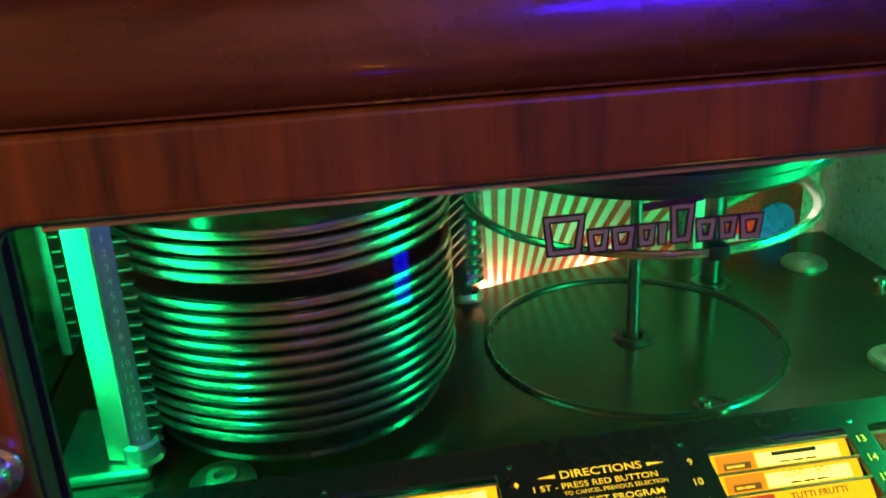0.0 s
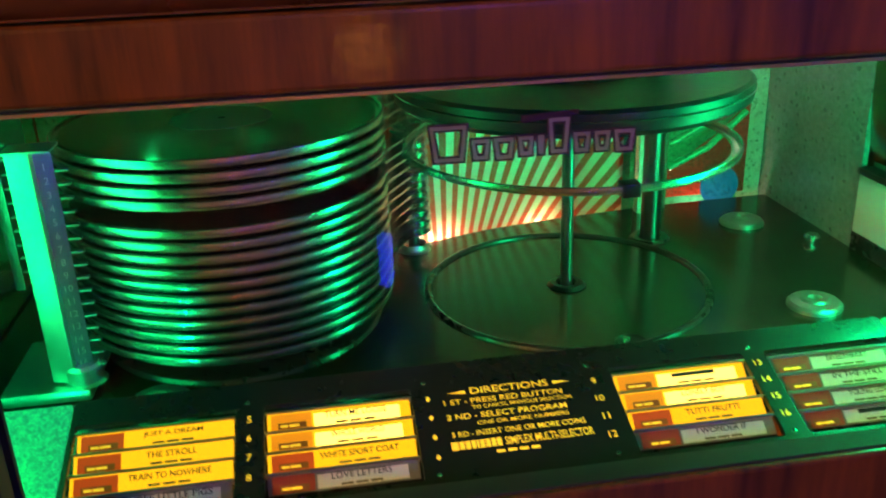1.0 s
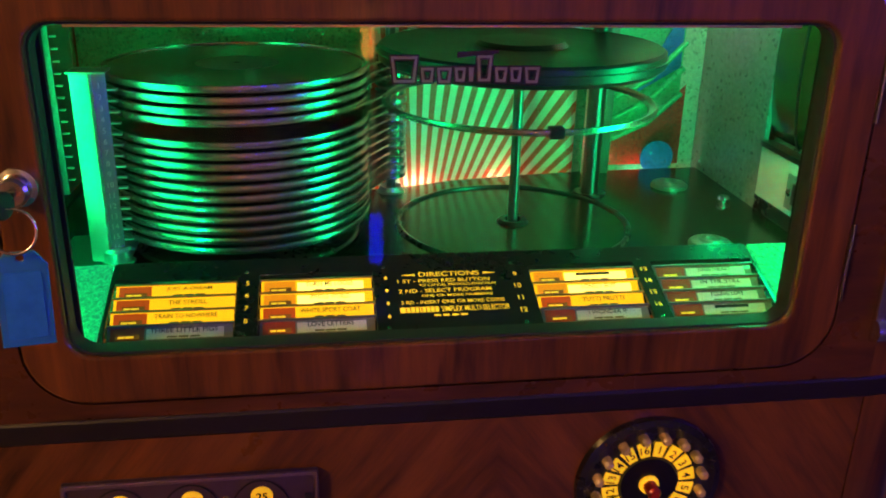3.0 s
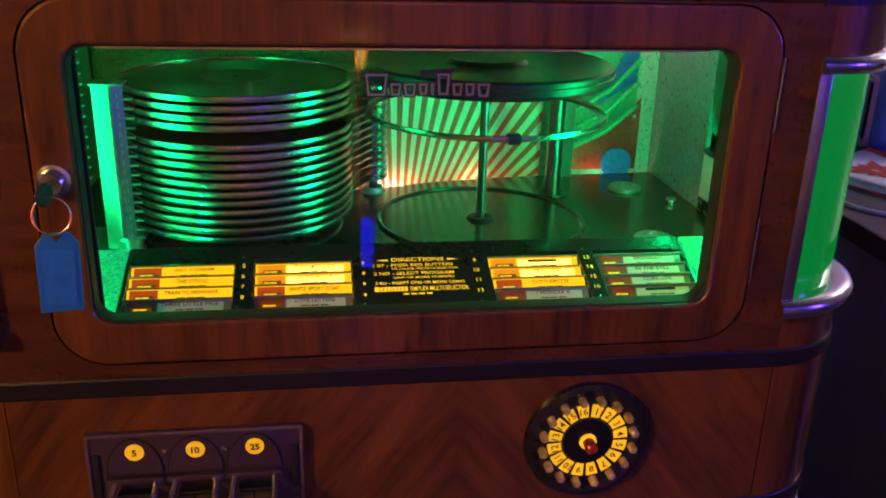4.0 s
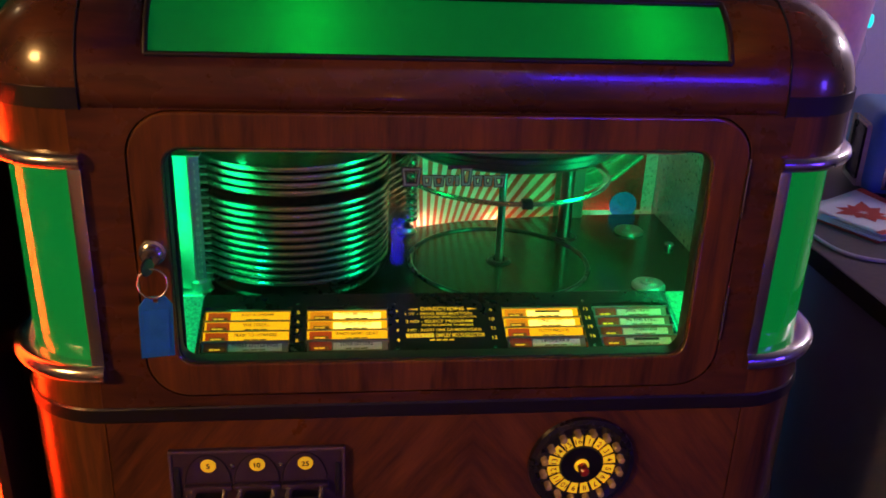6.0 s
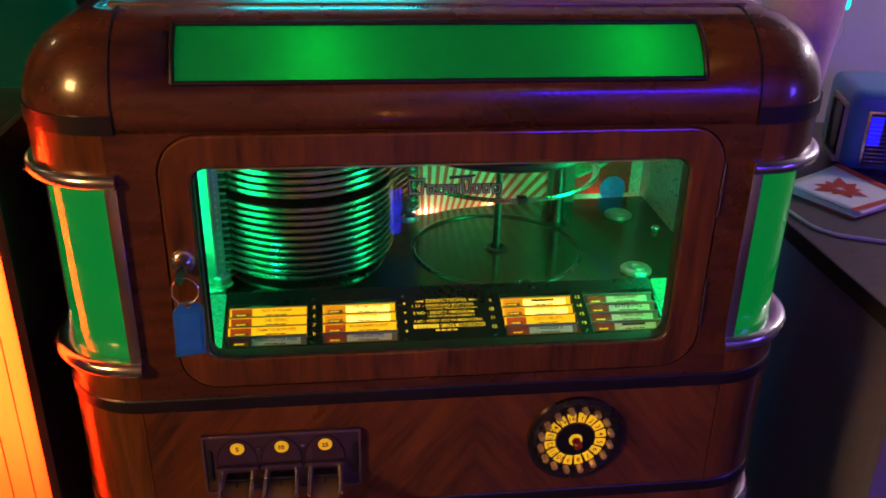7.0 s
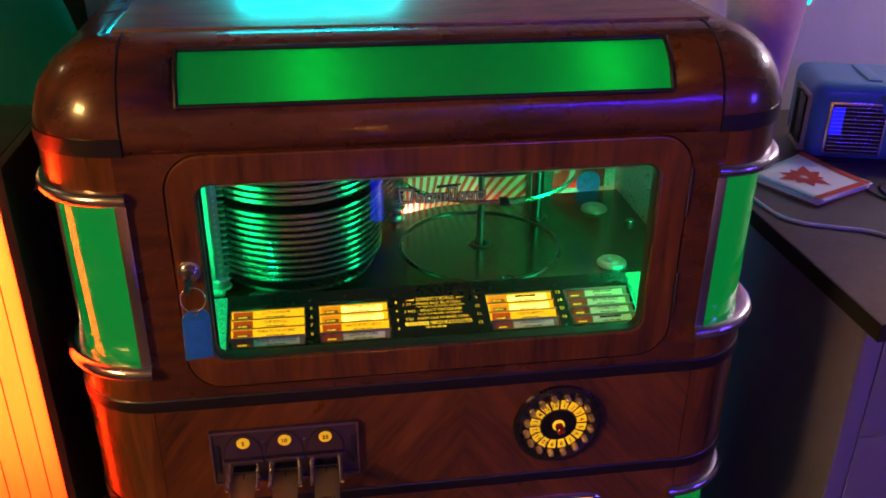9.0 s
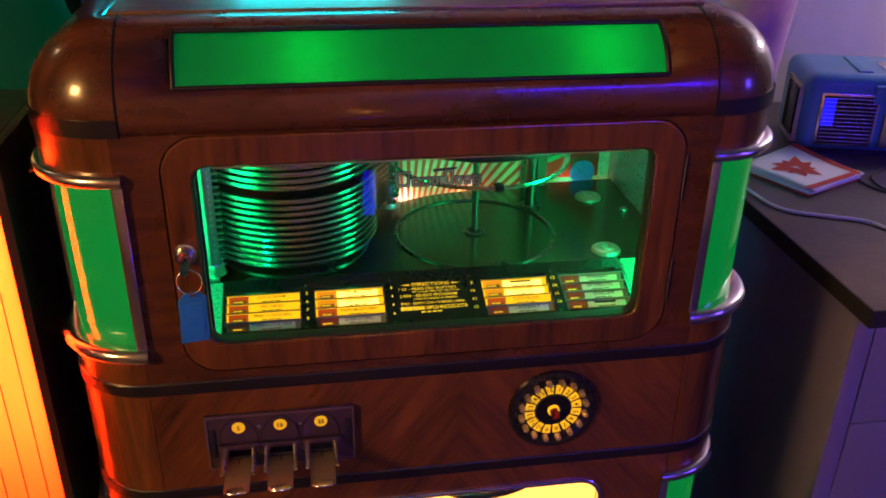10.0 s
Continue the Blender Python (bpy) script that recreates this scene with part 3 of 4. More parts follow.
for s in (-1, 1):
    corner_light(s, 0.989, 1.224)
    corner_light(s, 0.33, 0.707)

# lock of the door, with its key ring and tag
lock = part("lock", lathe([(0, 0.014), (0.0085, 0.014), (0.0105, 0.012), (0.0105, 0.003), (0.0135, 0.002), (0.014, 0)], 28, pose(-0.296, -0.0022, 1.128, 90)), CHROME, door, "chrome cylinder lock")
part("key_slot", box(-0.2985, -0.2935, -0.0185, -0.0160, 1.1265, 1.1295), DARK_METAL, lock)
key = thing("key_ring", "steel key ring with a blue plastic tag hanging from the lock", "key tag", (-0.290, -0.036, 1.136))
part("key_bow", lathe([(0, -0.0011), (0.0085, -0.0011), (0.0095, 0), (0.0085, 0.0011), (0, 0.0011)], 24, pose(-0.004, -0.004, -0.0085, 90, 0, 62)), RUBBER, key)
part("key_blade", box(-0.0095, -0.0065, -0.002, 0.0185, -0.0085, -0.0065, 0.0005), DARK_METAL, key, "small dark key in the lock")
ring_pts = [(0.0145 * math.sin(a), -0.006 + 0.003 * math.cos(a), -0.025 + 0.0145 * math.cos(a)) for a in np.linspace(0, 2 * math.pi, 33)[:-1]]
part("ring", tube(ring_pts, 0.0010, 14, True), CHROME, key, "steel split ring")
tag_shape = [(-0.0165, -0.070), (0.0165, -0.070), (0.0165, -0.012), (0.009, -0.002), (-0.009, -0.002), (-0.0165, -0.012)]
hole = [(0.0025 * math.cos(a), -0.0065 + 0.0025 * math.sin(a)) for a in np.linspace(0, 2 * math.pi, 13)[:-1]]
part_tag = plate("tag", [tag_shape, hole], 0.003, 0.0008, BLUE_TAG, key, pose(0.001, -0.004, -0.0375, 0, 2, 0) @ pose(0, 0, 0, 0, 0, 14) @ FRONT, "blue plastic tag")
plate("tag_window", [round_rect(-0.012, 0.012, -0.064, -0.016, 0.002, 3)], 0.0006, 0, surface("tag_card", (0.03, 0.24, 0.50), 0.25), part_tag, pose(0.001, -0.004, -0.0375, 0, 2, 0) @ pose(0, 0, 0, 0, 0, 14) @ pose(0, -0.0019, 0) @ FRONT)

# coin plate with three slides
coin = part("coin_plate", box(-0.300, -0.103, -0.0060, -0.0003, 0.801, 0.889, 0.0022), BAKELITE, juke, "brown moulded coin plate")
plate("coin_plate_rim", [round_rect(-0.300, -0.103, 0.801, 0.889, 0.003, 3), round_rect(-0.2965, -0.1065, 0.8045, 0.8855, 0.003, 3)], 0.003, 0.001, RIM, coin, pose(0, -0.0065, 0) @ FRONT)
for cx, mark in ((-0.2575, "5"), (-0.2030, "10"), (-0.1490, "25")):
    arch = [(cx + 0.025 * math.cos(radians(a)), 0.846 + 0.037 * math.sin(radians(a))) for a in range(0, 181, 10)]
    plate("arch_panel", [arch], 0.0020, 0.0008, BAKELITE, coin, pose(0, -0.0066, 0) @ FRONT)
    part("arch_groove", tube([(x, -0.0070, z) for x, z in arch], 0.0007, 6), SEAM, coin)
    disc = part("price_disc", lathe([(0, 0.001), (0.0083, 0.001), (0.0088, 0)], 32, pose(cx + 0.001, -0.0076, 0.869, 90)), YELLOW, coin, "yellow price disc")
    lettering("numeral", mark, INK, disc, pose(cx + 0.001, -0.0088, 0.869, 90), height=0.0070, bold=0.035)
    part("ledge", box(cx - 0.0265, cx + 0.0265, -0.0145, -0.0062, 0.838, 0.845, 0.0025), BAKELITE, coin)
    # the slide comes forward and a little down
    tilt = pose(cx, -0.006, 0.826, -10)
    part("slide_tongue", box(-0.0160, 0.0160, -0.098, 0.0, -0.0022, 0.0002, 0.001, tilt), SLIDE, coin, "dull metal coin slide")
    part("slide_recess", box(-0.0150, 0.0150, -0.0180, 0.0015, 0.0004, 0.0045, 0.0015, tilt), BLACK, coin)
    part("coin_slot", box(-0.0008, 0.0008, -0.030, -0.0185, 0.0004, 0.0011, 0, tilt), INK, coin)
    wire = [(-0.0190, -0.056, 0.002), (-0.0190, -0.030, 0.005), (-0.0190, -0.014, 0.0085), (-0.0180, -0.0085, 0.0120), (-0.0150, -0.0070, 0.0140), (0.0150, -0.0070, 0.0140), (0.0180, -0.0085, 0.0120), (0.0190, -0.014, 0.0085), (0.0190, -0.030, 0.005), (0.0190, -0.056, 0.002)]
    part("slide_guide", tube([tilt @ Vector(p) for p in wire], 0.0031), GUIDE, coin, "chrome guide wire")
    for sx in (-0.0190, 0.0190):
        part("guide_knob", lathe([(0, -0.003), (0.0025, -0.0018), (0.003, 0), (0.0025, 0.0018), (0, 0.003)], 12, Matrix.Translation(tilt @ Vector((sx, -0.057, 0.002)))), CHROME, coin)
    part("push_lip", lathe([(0, -0.001), (0.0125, -0.001), (0.0140, 0.0005), (0.0125, 0.002), (0, 0.0012)], 24, tilt @ pose(0, -0.098, 0) @ Matrix.Diagonal((1, 0.55, 1, 1))), CHROME, coin)
for cx in (-0.2302, -0.1760):
    part("rivet", lathe([(0, 0.0028), (0.0026, 0.0016), (0.0034, 0)], 14, pose(cx, -0.0062, 0.867, 90)), CHROME, coin)
for x in (-0.2915, -0.1115):
    part("side_slot", box(x - 0.0028, x + 0.0028, -0.0084, -0.0062, 0.822, 0.868, 0.0008), INK, coin)

# selector dial: sixteen lit numbers, each with its button, round a red button
DC = (0.1765, 0.852)
dial = part("selector_dial", lathe([(0, 0.001), (0.024, 0.001), (0.026, 0.003), (0.047, 0.003), (0.058, 0.007), (0.0635, 0.0055), (0.0645, 0)], 64, pose(DC[0], -0.0004, DC[1], 90)), BLACK, juke, "black round selector dial")
order = list(range(1, 17))
for k in range(16):
    a0, a1 = radians(90 - 22.5 * k + 8.5 - 11.25), radians(90 - 22.5 * k - 8.5 - 11.25)
    mid = (a0 + a1) / 2
    wedge = [(0.0410 * math.cos(a), 0.0410 * math.sin(a)) for a in np.linspace(a0, a1, 5)] + [(0.0272 * math.cos(a), 0.0272 * math.sin(a)) for a in np.linspace(a1, a0, 4)]
    seg = plate("number_window", [wedge], 0.0012, 0.0002, DIAL_Y, dial, pose(DC[0], -0.0042, DC[1]) @ FRONT)
    lettering("numeral", str(order[k]), INK, seg, pose(DC[0] + 0.034 * math.cos(mid), -0.0050, DC[1] + 0.034 * math.sin(mid), 90) @ pose(0, 0, 0, 0, 0, math.degrees(mid) - 90), height=0.0074, bold=0.015)
    part("button", lathe([(0, 0.0105), (0.0026, 0.0100), (0.0042, 0.0080), (0.0045, 0)], 20, pose(DC[0] + 0.0470 * math.cos(mid), -0.004, DC[1] + 0.0470 * math.sin(mid), 90)), BUTTON, dial, "clear amber push button")
part("hub_disc", lathe([(0, 0.0022), (0.0252, 0.0022), (0.0262, 0)], 40, pose(DC[0], -0.0034, DC[1], 90)), DARK_METAL, dial)
part("cancel_collar", lathe([(0.0062, 0), (0.0062, 0.005), (0.0085, 0.004), (0.0090, 0)], 28, pose(DC[0], -0.004, DC[1], 90)), DIAL_Y, dial, "lit ring round the red button")
part("cancel_button", lathe([(0, 0.0185), (0.0040, 0.0178), (0.0060, 0.0155), (0.0060, 0)], 24, pose(DC[0], -0.004, DC[1], 90)), RED, dial, "red cancel button")

# lower grille opening with lit plastic behind it
grille = plate("grille_rim", [round_rect(GRILLE[0] - 0.004, GRILLE[1] + 0.004, GRILLE[2] - 0.004, GRILLE[3] + 0.004, 0.038), round_rect(GRILLE[0] + 0.003, GRILLE[1] - 0.003, GRILLE[2] + 0.003, GRILLE[3] - 0.003, 0.033)], 0.006, 0.002, CHROME, juke, pose(0, -0.001, 0) @ FRONT, "chrome rim of the lower grille")
part("grille_cloth", box(-0.33, 0.33, 0.085, 0.09, 0.28, 0.735), AMBER_LIT, juke, "amber lit plastic behind the grille")
for k in range(7):
    x = -0.20 + k * 0.026
    part("grille_bar", tube([(x, 0.05, 0.34), (x + 0.004, 0.035, 0.55), (x - 0.004, 0.03, 0.64), (x + 0.012, 0.05, 0.73)], 0.004, 8), BRASS, juke)
part("speaker_arch", tube([(0.10 + 0.085 * math.cos(radians(a)), 0.055, 0.70 - 0.05 * math.sin(radians(a))) for a in range(0, 181, 10)], 0.006, 8), DARK_METAL, juke)

# ---- inside the jukebox ----
DZ = 0.972
deck = thing("mechanism_deck", "dark glossy wooden deck plate with rubber mounts", "deck")
back_line = [(-0.385, 0.545), (-0.10, 0.470), (-0.03, 0.468), (0.02, 0.479), (0.08, 0.499), (0.16, 0.5145), (0.252, 0.5255), (0.30, 0.530), (0.40, 0.5345), (0.430, 0.5355)]
plate("deck_board", [[(-0.385, 0.115), (0.430, 0.115)] + back_line[::-1]], 0.020, 0.002, DECK_M, deck, pose(0, 0, DZ - 0.010))
TC = (0.1235, 0.331)
part("deck_groove", lathe([(0.1275, 0), (0.1285, 0.0022), (0.1312, 0.0032), (0.1338, 0.0022), (0.1346, 0)], 96, pose(*TC, DZ)), BLACK, deck, "raised black ring round the turntable shaft")


def mount(x, y, r=0.0235):
    part("rubber_mount", lathe([(0, 0.0045), (r * 0.22, 0.0045), (r * 0.26, 0.0085), (r * 0.45, 0.0085), (r * 0.55, 0.0065), (r * 0.9, 0.0055), (r, 0.003), (r, 0)], 36, pose(x, y, DZ)), DULL_ALU, deck, "round metal mount with a hole")


for x, y in ((0.357, 0.448), (0.322, 0.238), (-0.231, 0.190), (-0.345, 0.46)):
    mount(x, y)
part("screw_head", lathe([(0, 0.009), (0.006, 0.0083), (0.008, 0.0055), (0.008, 0.0035), (0.004, 0.003), (0.004, 0)], 18, pose(0.401, 0.380, DZ)), CHROME, deck)
part("screw_head", lathe([(0, 0.009), (0.006, 0.0083), (0.008, 0.0055), (0.008, 0.0035), (0.004, 0.003), (0.004, 0)], 18, pose(-0.345, 0.30, DZ)), CHROME, deck)
part("shaft_socket", lathe([(0.008, 0.0005), (0.010, 0.004), (0.015, 0.004), (0.0185, 0.0005)], 32, pose(*TC, DZ)), DARK_METAL, deck)
part("shaft_socket", lathe([(0.011, 0.0005), (0.013, 0.003), (0.019, 0.003), (0.021, 0.0005)], 32, pose(0.2435, 0.4285, DZ)), BLACK, deck)
part("cable_hole", lathe([(0, 0.0006), (0.010, 0.0008), (0.012, 0.002), (0.0135, 0)], 24, pose(0.143, 0.208, DZ)), BLACK, deck)
part("lamp_dot", lathe([(0, 0.004), (0.003, 0.003), (0.004, 0)], 12, pose(0.139, 0.2085, DZ + 0.0015)), CHROME, deck)

# trays of the record changer, on one hinge column; the fifth is swung out under the turntable
PIVOT = (-0.006, 0.457)
CLIP = (0.129, 0.188)
SC, TOP, PITCH = (-0.1745, 0.331), 1.1505, 0.01032
changer = thing("record_changer", "metal record changer with sixteen stacked aluminium trays", "record changer")


def tray_mesh(centre, r):
    """A tray: a rolled rim on a flat ring, and an arm to the hinge's collar."""
    bm = lathe([(r - 0.0105, 0.0010), (r - 0.0095, 0.0022), (r - 0.0032, 0.0022), (r - 0.0028, 0.0058), (r - 0.0012, 0.0062), (r - 0.0003, 0.0055), (r, 0.0036), (r, 0.0018), (r - 0.0005, -0.0002), (r - 0.0018, -0.0008), (r - 0.0080, 0.0), (r - 0.0105, 0.0010)], 96, pose(*centre, 0))
    a, b = Vector((*PIVOT, 0.0015)), Vector((*centre, 0.0015))
    d = (b - a).normalized()
    n = Vector((-d.y, d.x, 0))
    e = a + d * ((b - a).length - r + 0.006)
    outline = [a + n * 0.010, e + n * 0.045, e - n * 0.045, a - n * 0.010]
    lo, hi = [bm.verts.new(p + Vector((0, 0, -0.0010))) for p in outline], [bm.verts.new(p + Vector((0, 0, 0.0012))) for p in outline]
    bm.faces.new(hi)
    bm.faces.new(lo[::-1])
    for k in range(4):
        bm.faces.new((lo[k], lo[(k + 1) % 4], hi[(k + 1) % 4], hi[k]))
    collar = lathe([(0.006, -0.0032), (0.0172, -0.0032), (0.0190, -0.0015), (0.0190, 0.0030), (0.0172, 0.0048), (0.006, 0.0048)], 32, pose(*PIVOT, 0))
    me = bpy.data.meshes.new("collar")
    collar.to_mesh(me)
    collar.free()
    bm.from_mesh(me)
    bpy.data.meshes.remove(me)
    return bm


stack_mesh = None
for k in range(16):
    z = TOP - k * PITCH
    if k == 4:
        swung = part("record_tray", tray_mesh((0.1245, 0.3355), 0.1495), TRAY, changer, "aluminium tray swung out under the turntable")
        swung.location.z = z
        part("tray_clip", box(CLIP[0] - 0.007, CLIP[0] + 0.007, CLIP[1] - 0.004, CLIP[1] + 0.010, z - 0.003, z + 0.0075, 0.001), DARK_METAL, changer)
        continue
    if stack_mesh is None:
        first = part("record_tray", tray_mesh(SC, 0.1345), TRAY, changer)
        stack_mesh = first.data
    else:
        first = mesh_part("record_tray", stack_mesh, None, changer, "", False)
    first.location = (0.0004 * math.sin(k * 2.3), 0.0004 * math.cos(k * 1.7), z)
part("hinge_post", rod((*PIVOT, DZ), (*PIVOT, 1.25), 0.0058), STEEL, changer)
part("hinge_foot", lathe([(0.013, 0.008), (0.014, 0.006), (0.015, 0.002), (0.017, 0)], 32, pose(*PIVOT, DZ)), ALU, changer)
part("stack_floor", lathe([(0, 0.006), (0.112, 0.006), (0.120, 0.003), (0.122, 0)], 64, pose(*SC, DZ)), BLACK, changer)

record_mesh, label_mesh = None, None
for k in range(16):
    if k == 4:
        continue
    rec = thing("record", "black shellac record lying in its metal tray" if k else "glossy black shellac record with a green label topping the stack", "record", (SC[0], SC[1], TOP - k * PITCH + 0.0024), "records in the stack")
    if record_mesh is None:
        d = part("disc", lathe([(0.0036, 0), (0.127, 0), (0.1275, 0.0010), (0.127, 0.0020), (0.124, 0.0022), (0.060, 0.0016), (0.052, 0.0020), (0.0036, 0.0020), (0.0036, 0)], 96), VINYL, rec)
        record_mesh = d.data
        e = part("label", lathe([(0.0037, 0.00205), (0.042, 0.00205), (0.042, 0.0024), (0.0037, 0.0024)], 48), LABEL, rec, "dull green paper label")
        label_mesh = e.data
    else:
        mesh_part("disc", record_mesh, None, rec, "", False)
        mesh_part("label", label_mesh, None, rec, "", False)

# numbered comb in front of the trays
part("comb_foot", box(-0.350, -0.283, 0.206, 0.300, DZ + 0.0005, DZ + 0.011, 0.004), ALU, changer)
part("comb_boss", lathe([(0, 0.016), (0.012, 0.016), (0.014, 0.013), (0.014, 0.002), (0.017, 0)], 28, pose(-0.2905, 0.2240, DZ + 0.010)), ALU, changer)
part("comb_post", box(-0.0095, 0.0095, -0.004, 0.004, 0.985, 1.1655, 0.002, pose(-0.3025, 0.219, 0, 0, 0, -14)), ALU, changer)
strip = part("number_strip", box(-0.0065, 0.0065, -0.0015, 0.0015, 0.990, 1.1655, 0.0005, pose(-0.2885, 0.2215, 0, 0, 0, 24)), DULL_ALU, changer, "metal strip with slot numbers")
part("comb_cap", box(-0.313, -0.279, 0.209, 0.235, 1.1655, 1.1675, 0.0008), ALU, changer)
for k in range(16):
    z = TOP - k * PITCH
    lettering("numeral", str(k + 1), WHITE_PRINT, strip, pose(-0.2885, 0.2215, z + 0.003) @ pose(0, 0, 0, 0, 0, 24) @ pose(0, -0.0017, 0, 90), height=0.0052)
    part("comb_tooth", box(-0.2835, -0.2735, 0.2235, 0.2285, z - 0.0026, z - 0.0008, 0.0004), DULL_ALU, changer)
part("rear_comb", box(-0.366, -0.357, 0.335, 0.415, 1.015, 1.215, 0.002), DULL_ALU, changer)
for k in range(15):
    z = 1.205 - k * 0.0124
    part("comb_tooth", box(-0.3575, -0.350, 0.337, 0.342, z - 0.001, z + 0.001), DULL_ALU, changer)

# turntable over the swung tray
table = thing("turntable", "dark metal turntable disc on a steel shaft", "turntable")
part("platter", lathe([(0, 1.150), (0.120, 1.150), (0.146, 1.153), (0.1525, 1.158), (0.1535, 1.166), (0.1525, 1.172), (0.149, 1.1745), (0.146, 1.173), (0.05, 1.173), (0.045, 1.178), (0, 1.178)], 96, pose(*TC, 0)), PLATTER, table, "dark polished platter")
# thin chrome ring in place of the white highlight along the rim
part("platter_rim_highlight", lathe([(0.1533, 1.1652), (0.1543, 1.1660), (0.1533, 1.1668)], 96, pose(*TC, 0)), CHROME, table)
part("shaft", rod((*TC, DZ - 0.002), (*TC, 1.1515), 0.0056), STEEL, table)
part("lift_rod", rod((0.2435, 0.4285, DZ - 0.002), (0.2435, 0.4285, 1.25), 0.0105, 24), STEEL, table)
arm = thing("tone_arm_bridge", "green lit metal bridge under the roof", "bridge")
part("bridge_bar", box(-0.30, -0.02, 0.475, 0.495, 1.205, 1.222, 0.003), DULL_ALU, arm)
part("bridge_tube", rod((-0.17, 0.45, 1.19), (-0.17, 0.45, 1.25), 0.006), ALU, arm)
part("tone_head", box(-0.20, -0.09, 0.42, 0.455, 1.222, 1.238, 0.004), ALU, arm)

# linings
lining = thing("interior_lining", "foil lined back and painted sides of the record compartment", "lining")
PANELS = ((0, 2, GLIT_GREEN, "green foil"), (2, 6, FAN, "foil with a fan of red and pale stripes"), (6, 8, GLIT_GREEN, "green glitter foil"), (8, 9, GLIT_WHITE, "silver glitter foil"))
for a, b, mt, lb in PANELS:
    bm = bmesh.new()
    line = [(x, y + (0.016 if a else 0.003)) for x, y in back_line[a:b + 1]]
    cols2 = [[bm.verts.new((x, y + dy, z)) for dy, z in ((0, 0.93), (0, 1.262), (0.004, 1.262), (0.004, 0.93))] for x, y in line]
    for c, d in zip(cols2, cols2[1:]):
        for j in range(4):
            bm.faces.new((c[j], d[j], d[(j + 1) % 4], c[(j + 1) % 4]))
    bm.faces.new(cols2[0][::-1])
    bm.faces.new(cols2[-1])
    part("back_panel", bm, mt, lining, lb)
part("divider_post", box(0.258, 0.270, 0.506, 0.520, 0.955, 1.10, 0.003), CREAM, lining, "pale upright strip")
part("divider_post", box(0.272, 0.296, 0.515, 0.526, 0.955, 1.26, 0.003), surface("dim_post", (0.10, 0.12, 0.10), 0.4), lining)


def foil_piece(name, pts, mt, y):
    plate(name, [pts], 0.002, 0.0004, mt, lining, pose(0, y, 0) @ FRONT)


foil_piece("foil_segment", [(0.300, 0.975), (0.406, 0.975), (0.406, 1.086), (0.372, 1.052), (0.335, 1.026), (0.300, 1.004)], GLIT_RED, 0.5450)
foil_piece("foil_disc", [(0.374 + 0.024 * math.cos(a), 0.985 + 0.024 * math.sin(a)) for a in np.linspace(0, 2 * math.pi, 29)[:-1]], GLIT_BLUE, 0.5425)
foil_piece("foil_segment", [(0.335, 1.075), (0.395, 1.11), (0.395, 1.19), (0.372, 1.15)], GLIT_BLUE, 0.5450)
for k in range(3):
    part("foil_fold", tube([(0.300, 0.524, 1.018 + 0.028 * k), (0.345, 0.520, 1.040 + 0.030 * k), (0.392, 0.526, 1.078 + 0.034 * k)], 0.004), GLIT_GREEN, lining)
part("side_panel", box(0.4305, 0.4365, 0.358, 0.558, 0.93, 1.262), PAINT_GREY, lining, "grey painted side with sparkling flecks")
part("side_panel", box(-0.3925, -0.3865, 0.10, 0.545, 0.93, 1.262), MIRROR, lining, "polished metal side")
part("side_panel", box(0.4430, 0.4445, 0.150, 0.357, 0.93, 1.262), PAINT_GREY, lining)
part("compartment_roof", box(-0.392, 0.4365, 0.03, 0.55, 1.263, 1.268), BLACK, lining)
part("apron", box(-0.36, 0.36, 0.030, 0.034, 0.94, 0.985), BLACK, lining)

cash = thing("switch_box", "pale switch box with a small grey switch", "switch box", (0.438, 0.30, 0.99))
part("box_body", box(-0.010, 0.004, -0.062, 0.056, 0.0, 0.060, 0.002), CREAM, cash)
sw = part("switch_plate", box(-0.0125, -0.0102, -0.054, -0.016, 0.008, 0.048, 0.0008), surface("grey_switch", (0.22, 0.24, 0.23), 0.4), cash, "grey switch plate")
part("switch_rocker", box(-0.0145, -0.0126, -0.046, -0.032, 0.016, 0.040, 0.0006), DARK_METAL, sw)
part("switch_screw", lathe([(0, 0.002), (0.004, 0.0015), (0.005, 0)], 16, pose(-0.0126, -0.023, 0.027, 0, -90)), CHROME, sw)
part("box_foot", box(-0.010, 0.004, -0.062, 0.056, -0.018, -0.0005, 0.001), BLACK, cash)
part("box_ledge", box(-0.012, 0.004, -0.064, 0.057, 0.0605, 0.067, 0.001), DARK_METAL, cash)
housing = thing("motor_housing", "amber coloured metal housing above the switch box", "housing", (0.438, 0.30, 1.0575))
part("housing_body", lathe([(0, -0.064), (0.080, -0.064), (0.090, -0.056), (0.090, 0.050), (0.080, 0.058), (0, 0.058)], 48, pose(0.006, 0, 0.0985) @ Matrix.Diagonal((0.15, 1, 1.06, 1)) @ pose(0, 0, 0, 90)), AMBER_RIB, housing)
part("housing_seam", lathe([(0.0905, -0.003), (0.0925, -0.002), (0.0925, 0.002), (0.0905, 0.003)], 48, pose(0.006, 0, 0.0985) @ Matrix.Diagonal((0.15, 1, 1.06, 1)) @ pose(0, 0, 0, 90)), DARK_METAL, housing)

# pebbled glass at both ends of the title board
for x0, x1 in ((-0.335, -0.270), (0.299, 0.340)):
    g = thing("corner_glass", "pebbled green glass lit from behind beside the title board", "glass panel", ((x0 + x1) / 2, 0.075, 1.004))
    part("pane", box(-(x1 - x0) / 2, (x1 - x0) / 2, -0.052, 0.046, -0.002, 0.002, 0.0005, pose(0, 0, 0, 19.3)), FROST, g)

